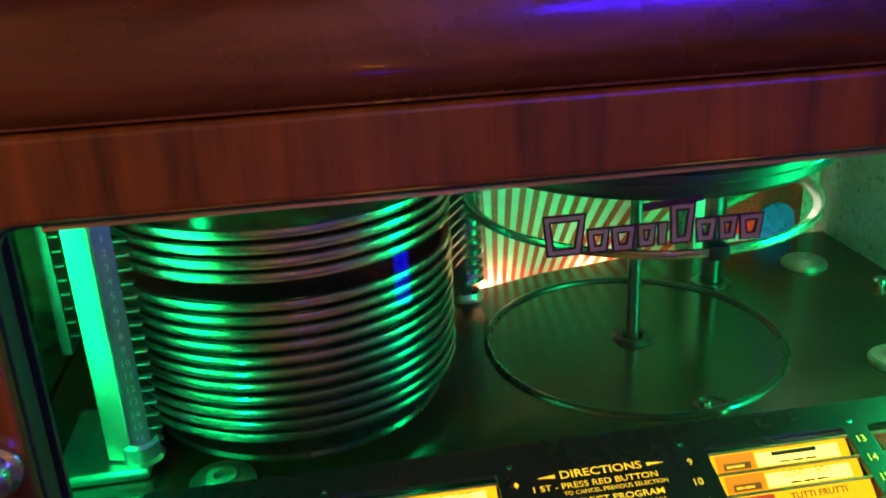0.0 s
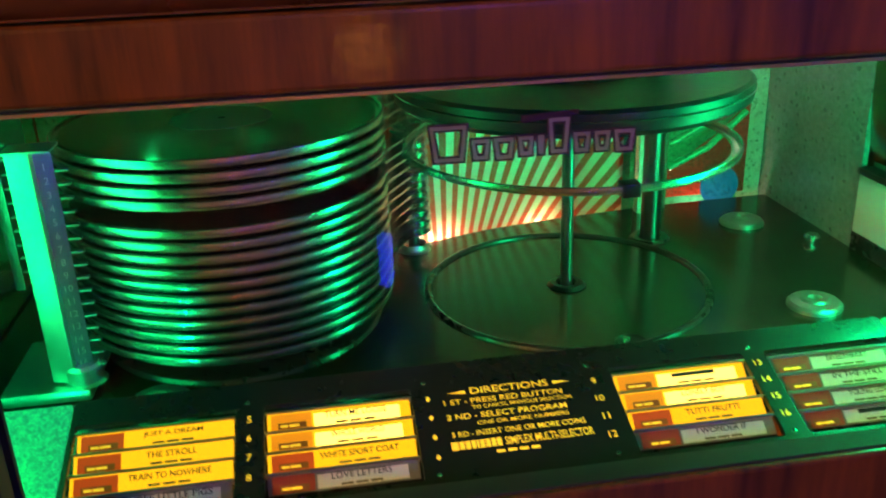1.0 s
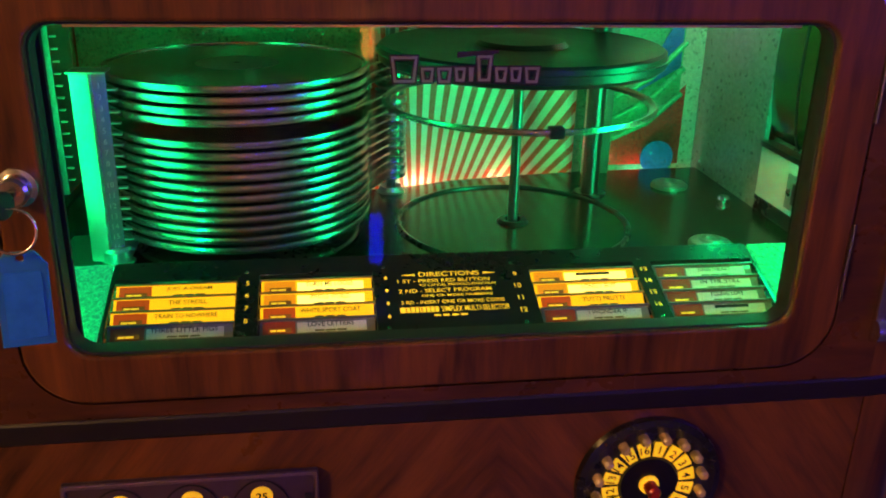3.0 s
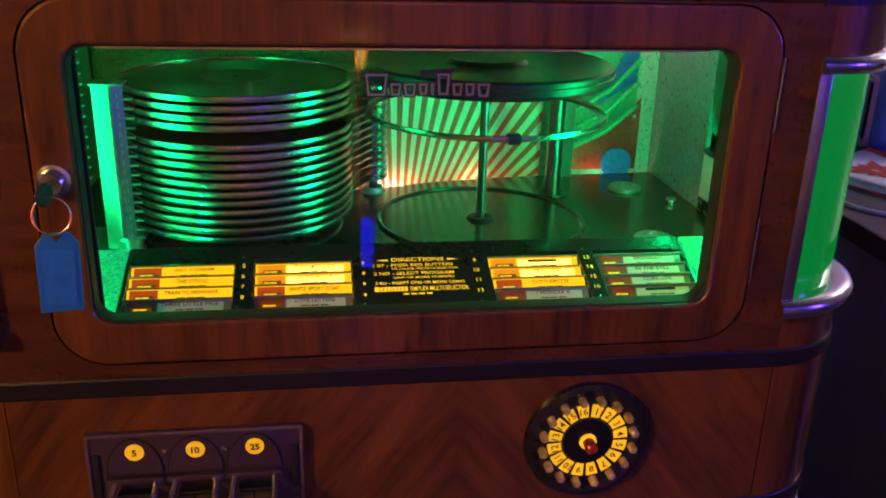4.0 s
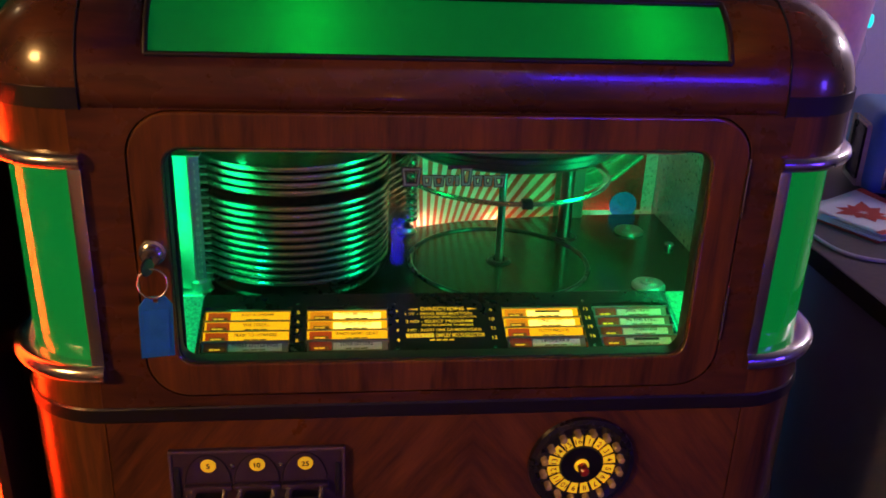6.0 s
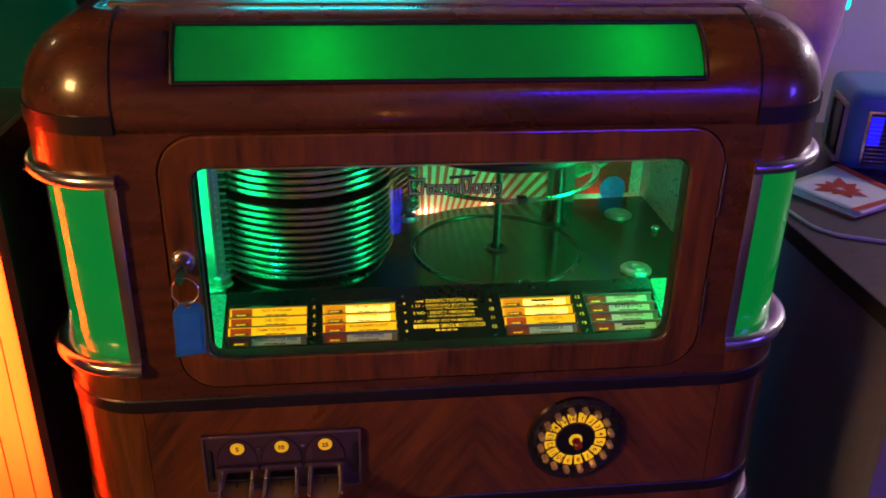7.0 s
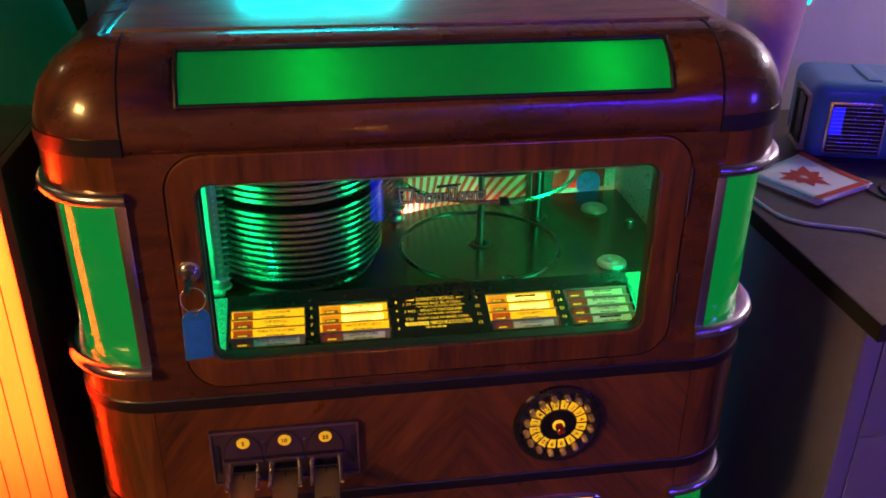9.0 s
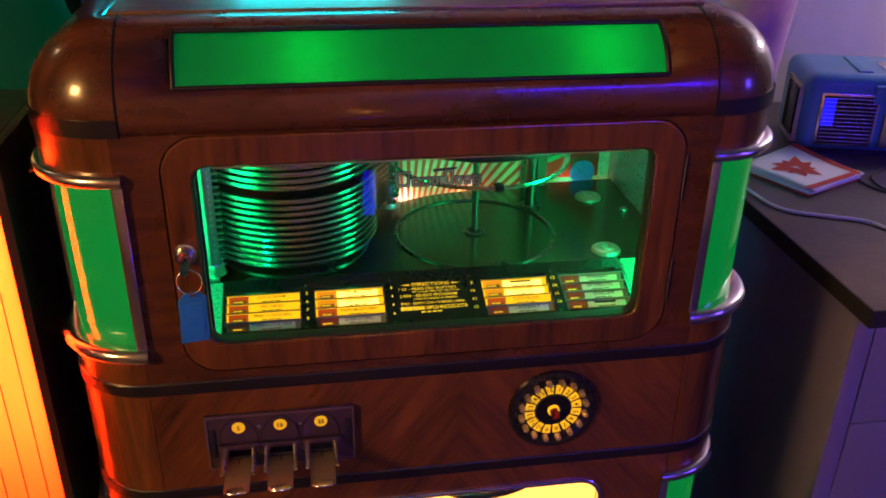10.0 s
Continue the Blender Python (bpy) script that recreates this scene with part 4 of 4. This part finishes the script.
# title board, sloping towards the window
board = thing("title_board", "black title board with gold lettering and lit song strips", "title board", (0, 0.10, 1.013))
board.rotation_euler = (radians(19.3), 0, 0)
SL = math.cos(radians(19.3))


def up(y):
    return (y - 0.10) / SL


BLOCKS = ((-0.2655, -0.1655), (-0.1475, -0.0515), (0.0860, 0.1825), (0.1990, 0.2945))
frame_out = round_rect(-0.2690, 0.2980, up(0.018), up(0.1215), 0.004, 3)
plate("board_face", [frame_out] + [round_rect(a, b, up(0.034), up(0.1020), 0.0015, 2) for a, b in BLOCKS], 0.004, 0.0004, BLACK, board, pose(0, 0, -0.002), "black enamelled board")
SONGS = (("JUST A DREAM", "THE STROLL", "TRAIN TO NOWHERE", "THREE LITTLE PIGS"), ("TURN ME LOOSE", "WHOLE WORLD", "WHITE SPORT COAT", "LOVE LETTERS"), ("", "LONELY BOY", "TUTTI FRUTTI", "I WONDER IF"), ("SWEETHEART", "IN THE STILL", "YOUNG LOVE", ""))
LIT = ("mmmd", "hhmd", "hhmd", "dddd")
for (x0, x1), songs, lit in zip(BLOCKS, SONGS, LIT):
    w = x1 - x0
    part("strip_well", box(x0 - 0.001, x1 + 0.001, up(0.033), up(0.103), -0.013, -0.011), BLACK, board)
    for row, (song, l) in enumerate(zip(songs, lit)):
        # h and m rows get the glowing copies and brass lips, d rows none
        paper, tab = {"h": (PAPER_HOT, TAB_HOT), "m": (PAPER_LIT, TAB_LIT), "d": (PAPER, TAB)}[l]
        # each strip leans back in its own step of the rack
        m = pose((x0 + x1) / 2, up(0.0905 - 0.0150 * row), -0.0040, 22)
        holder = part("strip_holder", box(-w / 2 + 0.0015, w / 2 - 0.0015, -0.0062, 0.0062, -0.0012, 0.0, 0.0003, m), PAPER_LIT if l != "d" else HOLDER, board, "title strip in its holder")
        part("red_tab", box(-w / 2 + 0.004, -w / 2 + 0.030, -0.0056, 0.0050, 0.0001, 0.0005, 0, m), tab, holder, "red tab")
        tl = part("tab_label", box(-w / 2 + 0.0085, -w / 2 + 0.0265, -0.0048, -0.0008, 0.0006, 0.0009, 0, m), TAB_INK, holder)
        for q in range(2):
            part("tab_print", box(-w / 2 + 0.0100 + 0.0055 * q, -w / 2 + 0.0148 + 0.0072 * q, -0.0038, -0.0022, 0.0010, 0.0011, 0, m), GOLD, holder)
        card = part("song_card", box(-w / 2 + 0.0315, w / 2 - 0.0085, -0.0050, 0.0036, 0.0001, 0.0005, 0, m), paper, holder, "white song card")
        off = -w / 2 + 0.0305 + (w - 0.036) * 0.47
        if song:
            lettering("song_title", song, INK, card, m @ pose(off, 0.0018, 0.0006), width=min(0.0031 * len(song), w - 0.040), height=0.0040, bold=0.012)
        else:
            part("title_bar", box(off - 0.017, off + 0.014, 0.0005, 0.0033, 0.0006, 0.0007, 0, m), INK, card)
        for q in range(3):
            part("small_print", box(off - 0.013 + 0.009 * q, off - 0.0055 + 0.009 * q, -0.0044, -0.0030, 0.0006, 0.0007, 0, m), FAINT_INK, card)
        part("clear_lip", rod(m @ Vector((-w / 2 + 0.0005, 0.0066, 0.0012)), m @ Vector((w / 2 - 0.0005, 0.0066, 0.0012)), 0.0010, 8), BRASS if l != "d" else DULL_ALU, holder, "metal lip over the strip")
        part("shelf", box(-w / 2 + 0.0005, w / 2 - 0.0005, 0.0058, 0.0066, -0.0075, 0.0008, 0, m), BRASS, holder)

for x, nums in ((-0.1570, (5, 6, 7, 8)), (0.0725, (9, 10, 11, 12)), (0.1905, (13, 14, 15, 16))):
    for row, n in enumerate(nums):
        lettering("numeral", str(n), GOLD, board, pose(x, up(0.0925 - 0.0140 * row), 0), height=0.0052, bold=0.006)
for row in range(4):
    y = up(0.0925 - 0.0147 * row)
    plate("diamond", [[(-0.0408 - 0.0016, y), (-0.0408, y - 0.0024), (-0.0408 + 0.0016, y), (-0.0408, y + 0.0024)]], 0.0003, 0, GOLD, board, pose(0, 0, 0.0003))
for x in (-0.157, -0.041, 0.0725, 0.1905):
    for y in (0.1055, 0.0365):
        part("board_screw", lathe([(0, 0.0012), (0.0014, 0.0009), (0.0018, 0)], 10, pose(x - 0.001, up(y), 0.0)), CHROME, board)
LINES = (("DIRECTIONS", 0.0955, -0.0120, 0.0410, 0.0056, 0.010), ("1 ST - PRESS RED BUTTON", 0.0878, -0.0310, 0.0490, 0.0042, 0.008), ("TO CANCEL PREVIOUS SELECTION", 0.0826, -0.0130, 0.0540, 0.0029, 0.006), ("2 ND - SELECT PROGRAM", 0.0762, -0.0310, 0.0490, 0.0045, 0.010), ("ONE OR MORE NUMBERS", 0.0703, -0.0120, 0.0490, 0.0030, 0.006), ("3 RD - INSERT ONE OR MORE COINS", 0.0630, -0.0300, 0.0580, 0.0042, 0.008), ("SIMPLEX MULTI-SELECTOR", 0.0548, 0.0030, 0.0610, 0.0062, 0.010))
for text, y, x0, x1, h, bold in LINES:
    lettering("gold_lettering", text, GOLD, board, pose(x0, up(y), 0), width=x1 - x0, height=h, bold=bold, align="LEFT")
for k, (wd, hh) in enumerate(((0.0046, 0.0062), (0.0030, 0.0060), (0.0032, 0.0062), (0.0026, 0.0062), (0.0014, 0.0062), (0.0030, 0.0062), (0.0030, 0.0062), (0.0028, 0.0062), (0.0030, 0.0062))):
    x = -0.0315 + sum((0.0046, 0.0030, 0.0032, 0.0026, 0.0014, 0.0030, 0.0030, 0.0028)[:k]) + 0.0007 * k
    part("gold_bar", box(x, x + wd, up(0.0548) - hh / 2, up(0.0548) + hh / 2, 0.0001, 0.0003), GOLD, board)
for k in range(4):
    part("gold_bar", box(-0.004 + 0.0075 * k, 0.0015 + 0.0075 * k, up(0.0480) - 0.0010, up(0.0480) + 0.0010, 0.0001, 0.0003), GOLD, board)
for s, x in ((1, -0.0270), (-1, 0.0560)):
    y = up(0.0950)
    plate("gold_dash", [[(x, y), (x + s * 0.0115, y + 0.0013), (x + s * 0.0115, y - 0.0013)][::s]], 0.0003, 0, GOLD, board, pose(0, 0, 0.0003))

# the maker's mark on the pane: nine plain blocks with dark rims
decal = thing("window_decal", "pale maker's mark with dark edging on the window pane", "decal", (0, 0.0192, 0))
x = -0.0425
for k, (wd, z0, z1) in enumerate(((0.0200, 1.1925, 1.2120), (0.0105, 1.1925, 1.2040), (0.0115, 1.1920, 1.2040), (0.0090, 1.1930, 1.2040), (0.0045, 1.1930, 1.2040), (0.0120, 1.1930, 1.2125), (0.0100, 1.1925, 1.2040), (0.0095, 1.1925, 1.2040), (0.0120, 1.1915, 1.2040))):
    cut = wd * 0.10
    stroke = min(0.0029, wd * 0.34)

    def ring(e):
        return [(x + e, z1 - e), (x + wd - e, z1 - e), (x + wd - e - cut, z0 + e), (x + e + cut, z0 + e)]

    holes = [ring(stroke)] if wd > 0.006 else []
    plate("mark_edge", [ring(-0.0006)] + ([ring(stroke + 0.0006)] if holes else []), 0.0003, 0, DECAL_EDGE, decal, FRONT)
    plate("mark_block", [ring(0.0005)] + ([ring(stroke - 0.0005)] if holes else []), 0.0003, 0, DECAL, decal, pose(0, -0.0004, 0) @ FRONT)
    x += wd + 0.0012
plate("mark_edge", [[(0.005, 1.2105), (0.0350, 1.2135), (0.0350, 1.2160), (0.005, 1.2145)]], 0.0003, 0, DECAL_EDGE, decal, pose(0, -0.0007, 0) @ FRONT)

# ---- the counter to the right ----
COUNTER_TOP = surface("dark_grey_worktop", (0.10, 0.082, 0.062), 0.42, vary=0.35, scale=25)
# grey cabinet paint with the room's violet light mixed into its colour
CAB_PAINT = surface("violet_lit_cabinet_paint", (0.15, 0.14, 0.26), 0.5, vary=0.06)
worktop = part("worktop", box(0.693, 2.3, 0.062, 1.075, 0.905, 0.935, 0.003), COUNTER_TOP, None)
part("edge_band", box(0.6895, 0.6928, 0.0590, 1.075, 0.9035, 0.9345, 0.001), RUBBER, worktop, "black worktop edge")
part("edge_band", box(0.6930, 2.3, 0.0590, 0.0618, 0.9035, 0.9345, 0.001), RUBBER, worktop, "black worktop edge")
tagged(worktop, "dark grey speckled laminate worktop on drawer units", "worktop")
base = thing("drawer_unit", "grey painted drawer unit under the dark worktop", "cabinet", (0.703, 0.10, 0))
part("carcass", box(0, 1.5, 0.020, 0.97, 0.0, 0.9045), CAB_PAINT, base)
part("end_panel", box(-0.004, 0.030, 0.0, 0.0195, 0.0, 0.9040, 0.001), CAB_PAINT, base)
for x0, x1 in ((0.033, 0.63), (0.636, 1.23)):
    for z0, z1 in ((0.687, 0.900), (0.40, 0.683), (0.10, 0.396)):
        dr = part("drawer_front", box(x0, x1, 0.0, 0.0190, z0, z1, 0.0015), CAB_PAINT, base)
        part("handle", rod((x0 + 0.2, -0.022, z1 - 0.05), (x1 - 0.2, -0.022, z1 - 0.05), 0.005), STEEL, dr)

# blue retro radio
RB = surface("blue_enamel", (0.07, 0.26, 0.46), 0.32, vary=0.1, coat=0.3)
radio = thing("retro_radio", "blue enamelled retro radio with a chrome grille", "radio", (0.908, 0.705, 0.936))
radio.rotation_euler = (0, 0, radians(-16))
part("body", box(0, 0.36, 0, 0.20, 0.012, 0.180, 0.032, None, 6), RB, radio)
part("base", box(0.02, 0.34, 0.02, 0.18, 0.0, 0.013), BLACK, radio)
part("side_vent", box(-0.0010, 0.003, 0.018, 0.130, 0.022, 0.150, 0.010), surface("cream_trim", (0.48, 0.44, 0.34), 0.4), radio)
part("vent_mesh", box(-0.0025, 0.0, 0.040, 0.118, 0.032, 0.138, 0.006), BLACK, radio)
gr = part("front_grille", box(0.034, 0.156, -0.0035, 0.004, 0.026, 0.142, 0.003), CHROME, radio, "chrome grille frame")
part("grille_back", box(0.040, 0.150, -0.0050, -0.0036, 0.032, 0.136), surface("dark_grille", (0.03, 0.03, 0.05), 0.3, 0.6), gr)
# glowing strip added to give the grille its blue gleam
part("blue_grille_strip", box(0.041, 0.066, -0.0056, -0.0051, 0.070, 0.130), surface("blue_grille_glow", (0.01, 0.01, 0.2), 0.4, glow=(0.01, 0.01, 1.0), strength=1.3), gr, "glowing blue strip added behind the grille bars")
for k in range(12):
    part("grille_bar", rod((0.042, -0.006, 0.038 + 0.0085 * k), (0.148, -0.006, 0.038 + 0.0085 * k), 0.0013), CHROME, gr)
part("knob_plate", box(0.140, 0.235, -0.008, 0.004, 0.122, 0.162, 0.004), RB, radio)
part("knob", lathe([(0, 0.016), (0.009, 0.015), (0.011, 0.010), (0.012, 0)], 24, pose(0.182, -0.008, 0.142, 90)), CHROME, radio)
part("front_grille", box(0.170, 0.300, -0.0035, 0.004, 0.026, 0.104, 0.008), CHROME, radio)
part("top_fin", box(0.11, 0.14, 0.03, 0.16, 0.175, 0.184, 0.004), RB, radio)
part("top_plate", box(0.17, 0.28, 0.05, 0.12, 0.1795, 0.1825, 0.001), CHROME, radio)

# paper napkins with a red flower
NAP_W = surface("white_napkin_paper", (0.75, 0.70, 0.70), 0.8, vary=0.05)
NAP_R = surface("red_napkin_print", (0.50, 0.06, 0.03), 0.75, vary=0.15)
nap = thing("paper_napkins", "stack of white paper napkins with a red flower print and border", "napkins", (0.858, 0.592, 0.936))
nap.rotation_euler = (0, 0, radians(24))
for k in range(4):
    part("napkin", box(-0.085, 0.085, -0.085, 0.085, 0.0035 * k, 0.0035 * k + 0.003, 0.001, pose(0.002 * k, -0.001 * k, 0, 0, 0, 1.5 * k)), NAP_W if k else NAP_R, nap)
bm = bmesh.new()
grid = [[bm.verts.new((0.004 + 0.17 * (i / 8 - 0.5), -0.004 + 0.17 * (j / 8 - 0.5), 0.0150 + 0.040 * max(0, (i + j) / 16 - 0.55) ** 1.4)) for j in range(9)] for i in range(9)]
for i in range(8):
    for j in range(8):
        bm.faces.new((grid[i][j], grid[i + 1][j], grid[i + 1][j + 1], grid[i][j + 1]))
bm2 = part("top_napkin", bm, NAP_W, nap, "top napkin curling up at one corner")
sol = bm2.modifiers.new("thickness", "SOLIDIFY")
sol.thickness = 0.001


def lift(x, y):
    i, j = ((x - 0.004) / 0.17 + 0.5) * 8, ((y + 0.004) / 0.17 + 0.5) * 8
    return 0.0162 + 0.040 * max(0, (i + j) / 16 - 0.55) ** 1.4


def print_patch(name, pts):
    bm = bmesh.new()
    bm.faces.new([bm.verts.new((x, y, lift(x, y))) for x, y in pts])
    bmesh.ops.subdivide_edges(bm, edges=bm.edges[:], cuts=3, use_grid_fill=True)
    for v in bm.verts:
        v.co.z = lift(v.co.x, v.co.y)
    part(name, bm, NAP_R, nap, "", False)


for x0, x1, y0, y1 in ((0.070, 0.087, -0.087, 0.079), (-0.079, 0.069, -0.087, -0.072)):
    for q in range(6):
        if x1 - x0 < y1 - y0:
            a, b = y0 + (y1 - y0) * q / 6, y0 + (y1 - y0) * (q + 1) / 6
            print_patch("red_border", [(x0, a), (x1, a), (x1, b), (x0, b)])
        else:
            a, b = x0 + (x1 - x0) * q / 6, x0 + (x1 - x0) * (q + 1) / 6
            print_patch("red_border", [(a, y0), (b, y0), (b, y1), (a, y1)])
for k in range(9):
    a = 2 * math.pi * k / 9
    r = 0.050 + 0.010 * math.sin(k * 2.1)
    c, s = math.cos(a), math.sin(a)
    print_patch("flower_petal", [(-0.006 + c * 0.004, 0.004 + s * 0.004), (-0.006 + c * r * 0.55 - s * 0.013, 0.004 + s * r * 0.55 + c * 0.013), (-0.006 + c * r, 0.004 + s * r), (-0.006 + c * r * 0.55 + s * 0.013, 0.004 + s * r * 0.55 - c * 0.013)])

# cables on the worktop
WHITE_CABLE = surface("white_cable_sheath", (0.62, 0.60, 0.64), 0.4)


def cable(name, label, pts, r, mt):
    cu = bpy.data.curves.new(name, "CURVE")
    cu.dimensions, cu.bevel_depth, cu.bevel_resolution = "3D", r, 3
    s = cu.splines.new("BEZIER")
    s.bezier_points.add(len(pts) - 1)
    for p, co in zip(s.bezier_points, pts):
        p.co, p.handle_left_type, p.handle_right_type = co, "AUTO", "AUTO"
    tagged(mesh_part(name, curve_mesh(cu, name), mt, None), label, "cable")


cable("white_cable", "white cable lying along the dark worktop", [(0.715, 0.60, 0.939), (0.715, 0.50, 0.939), (0.735, 0.425, 0.939), (0.80, 0.385, 0.939), (0.86, 0.355, 0.939), (0.90, 0.29, 0.939), (0.96, 0.24, 0.939), (1.10, 0.22, 0.939)], 0.0032, WHITE_CABLE)
cable("black_cable", "thin black cable looped on the worktop", [(0.99, 0.60, 0.938), (0.965, 0.53, 0.938), (1.0, 0.46, 0.938), (1.06, 0.40, 0.938), (1.16, 0.36, 0.938)], 0.0022, RUBBER)
cable("black_cable", "thin black cable looped on the worktop", [(1.20, 0.62, 0.938), (1.06, 0.60, 0.938), (0.99, 0.53, 0.938), (1.02, 0.45, 0.938), (1.14, 0.41, 0.938)], 0.0020, RUBBER)

# tall pink vase with a light string
PINK = surface("pale_pink_glaze", (0.66, 0.42, 0.50), 0.5, vary=0.18, scale=25)
vase = thing("tall_vase", "tall pale pink glazed vase widening upwards on the worktop", "vase", (0.798, 0.77, 0.9355))
part("body", lathe([(0, 0), (0.030, 0), (0.034, 0.008), (0.048, 0.05), (0.058, 0.11), (0.066, 0.20), (0.075, 0.30), (0.083, 0.40), (0.087, 0.50), (0.085, 0.60), (0.078, 0.60), (0.080, 0.50), (0, 0.40)], 48), PINK, vase)
lights = thing("light_string", "thin wire light string with coloured lamps on the wall", "string lights", (0.90, 0.80, 1.26))
part("wire", tube([(0.0, 0, 0.10), (0.004, 0, 0.04), (0.0, 0, 0.0), (0.010, -0.01, -0.045), (-0.006, -0.01, -0.09), (-0.010, 0.0, -0.15), (-0.004, 0.0, -0.185)], 0.0012, 6), WHITE_CABLE, lights)
for z, col in ((0.010, (0.0, 0.8, 0.75)),):
    part("bulb", lathe([(0, 0.016), (0.008, 0.013), (0.010, 0), (0.007, -0.010), (0, -0.012)], 16, pose(0.003, -0.004, z)), surface("cyan_led", (0.1, 0.4, 0.4), 0.3, glow=(0.0, 0.75, 0.8), strength=2.0), lights, "small cyan lamp")

# ---- the neighbour on the left ----
DARK_RED = wood("dark_cherry", (0.02, 0.006, 0.004), (0.075, 0.020, 0.012), (4, 4, 0.5), 0.3)
other = thing("neighbour_jukebox", "dark arched jukebox with a glowing orange side panel", "jukebox")
# dark panel added to hide the lit wall behind the neighbour
part("dark_wall_cover", box(-1.50, -0.500, 0.60, 0.95, 0.0, 2.05, 0.02), DARK_RED, other)
part("case", box(-1.45, -0.515, 0.30, 0.598, 0.0, 1.22, 0.02), DARK_RED, other)
part("case_side", box(-0.524, -0.512, 0.085, 0.3450, 0.0, 1.2355, 0.001), DARK_RED, other)
part("case_top", box(-0.815, -0.5245, 0.0835, 0.3450, 1.2205, 1.236, 0.001), DARK_RED, other)
part("orange_panel", box(-0.80, -0.5245, 0.086, 0.090, 0.05, 1.2215), ORANGE_LIT, other, "glowing orange plastic panel")
for k in range(9):
    x = -0.545 - k * 0.028
    part("panel_line", box(x - 0.0006, x + 0.0006, 0.0845, 0.0858, 0.05, 1.2215), SEAM, other)
part("inner_wall", box(-0.812, -0.8003, 0.087, 0.2995, 0.05, 1.2215), DARK_RED, other)
arch_pts = [(-0.98 + 0.44 * math.cos(radians(a)), 0.42, 1.20 + 0.42 * math.sin(radians(a))) for a in range(0, 181, 6)]
ARCH_GREEN = surface("dark_green_plastic", (0.003, 0.025, 0.012), 0.8, glow=(0.0, 0.35, 0.14), strength=0.07, vary=0.15)
ARCH_GREEN.node_tree.nodes["Principled BSDF"].inputs["Specular IOR Level"].default_value = 0.05
part("arch", tube(arch_pts, 0.075, 16), ARCH_GREEN, other, "dark green plastic arch")

# ---- unseen lit things round the room, placed for their reflections ----
def glow_mat(name, col, strength):
    return surface(name, tuple(0.3 * c for c in col), 0.4, glow=col, strength=strength)


strip_led = thing("blue_screen", "blue glowing screen in a black case on the far wall", "screen", (1.25, -2.74, 1.92))
part("screen", box(-0.55, 0.55, 0.0, 0.012, -0.075, 0.075, 0.004), glow_mat("blue_glow", (0.05, 0.008, 1.0), 42.0), strip_led)
part("casing", box(-0.57, 0.57, -0.039, -0.0005, -0.095, 0.095, 0.006), BLACK, strip_led)
sign = thing("cyan_light_sign", "cyan glowing sign on the wall behind the jukebox", "sign", (-0.13, 1.05, 1.585))
part("face", box(-0.19, 0.19, -0.02, 0.0, -0.075, 0.16, 0.01), glow_mat("cyan_glow", (0.0, 0.75, 0.80), 16.0), sign)
part("back", box(-0.20, 0.20, 0.001, 0.029, -0.085, 0.17, 0.005), BLACK, sign)
# lamp body added out of view to go with the warm light
shade = thing("unseen_warm_lamp", "small warm lamp added out of view under the ceiling", "lamp", (-2.25, -1.60, 2.42))
part("shade", lathe([(0.05, 0.06), (0.07, 0.02), (0.10, -0.0), (0.095, -0.002), (0.06, 0.02)], 32), BLACK, shade)
part("bulb", lathe([(0, -0.03), (0.022, -0.02), (0.03, 0.0), (0.02, 0.03), (0, 0.04)], 20), glow_mat("warm_glow", (1.0, 0.55, 0.2), 20.0), shade)
blue_floor = thing("blue_floor_lamp", "blue glowing floor lamp by the far wall", "floor lamp", (0.10, -2.35, 0))
part("foot", lathe([(0, 0.012), (0.06, 0.012), (0.07, 0.0)], 32), BLACK, blue_floor)
part("stem", rod((0, 0, 0.012), (0, 0, 0.08), 0.008), BLACK, blue_floor)
part("tube", rod((0, 0, 0.08), (0, 0, 0.26), 0.025), glow_mat("deep_blue_glow", (0.01, 0.005, 1.0), 13.0), blue_floor)
warm = thing("orange_wall_lamp", "small orange glowing lamp on the far wall", "lamp", (0.10, -2.74, 0.82))
part("bulb", lathe([(0, -0.07), (0.022, -0.06), (0.026, 0), (0.022, 0.07), (0, 0.08)], 24), glow_mat("orange_glow", (1.0, 0.35, 0.06), 14.0), warm)
part("wall_plate", box(-0.05, 0.05, -0.038, -0.0, -0.05, 0.05), BRASS, warm)
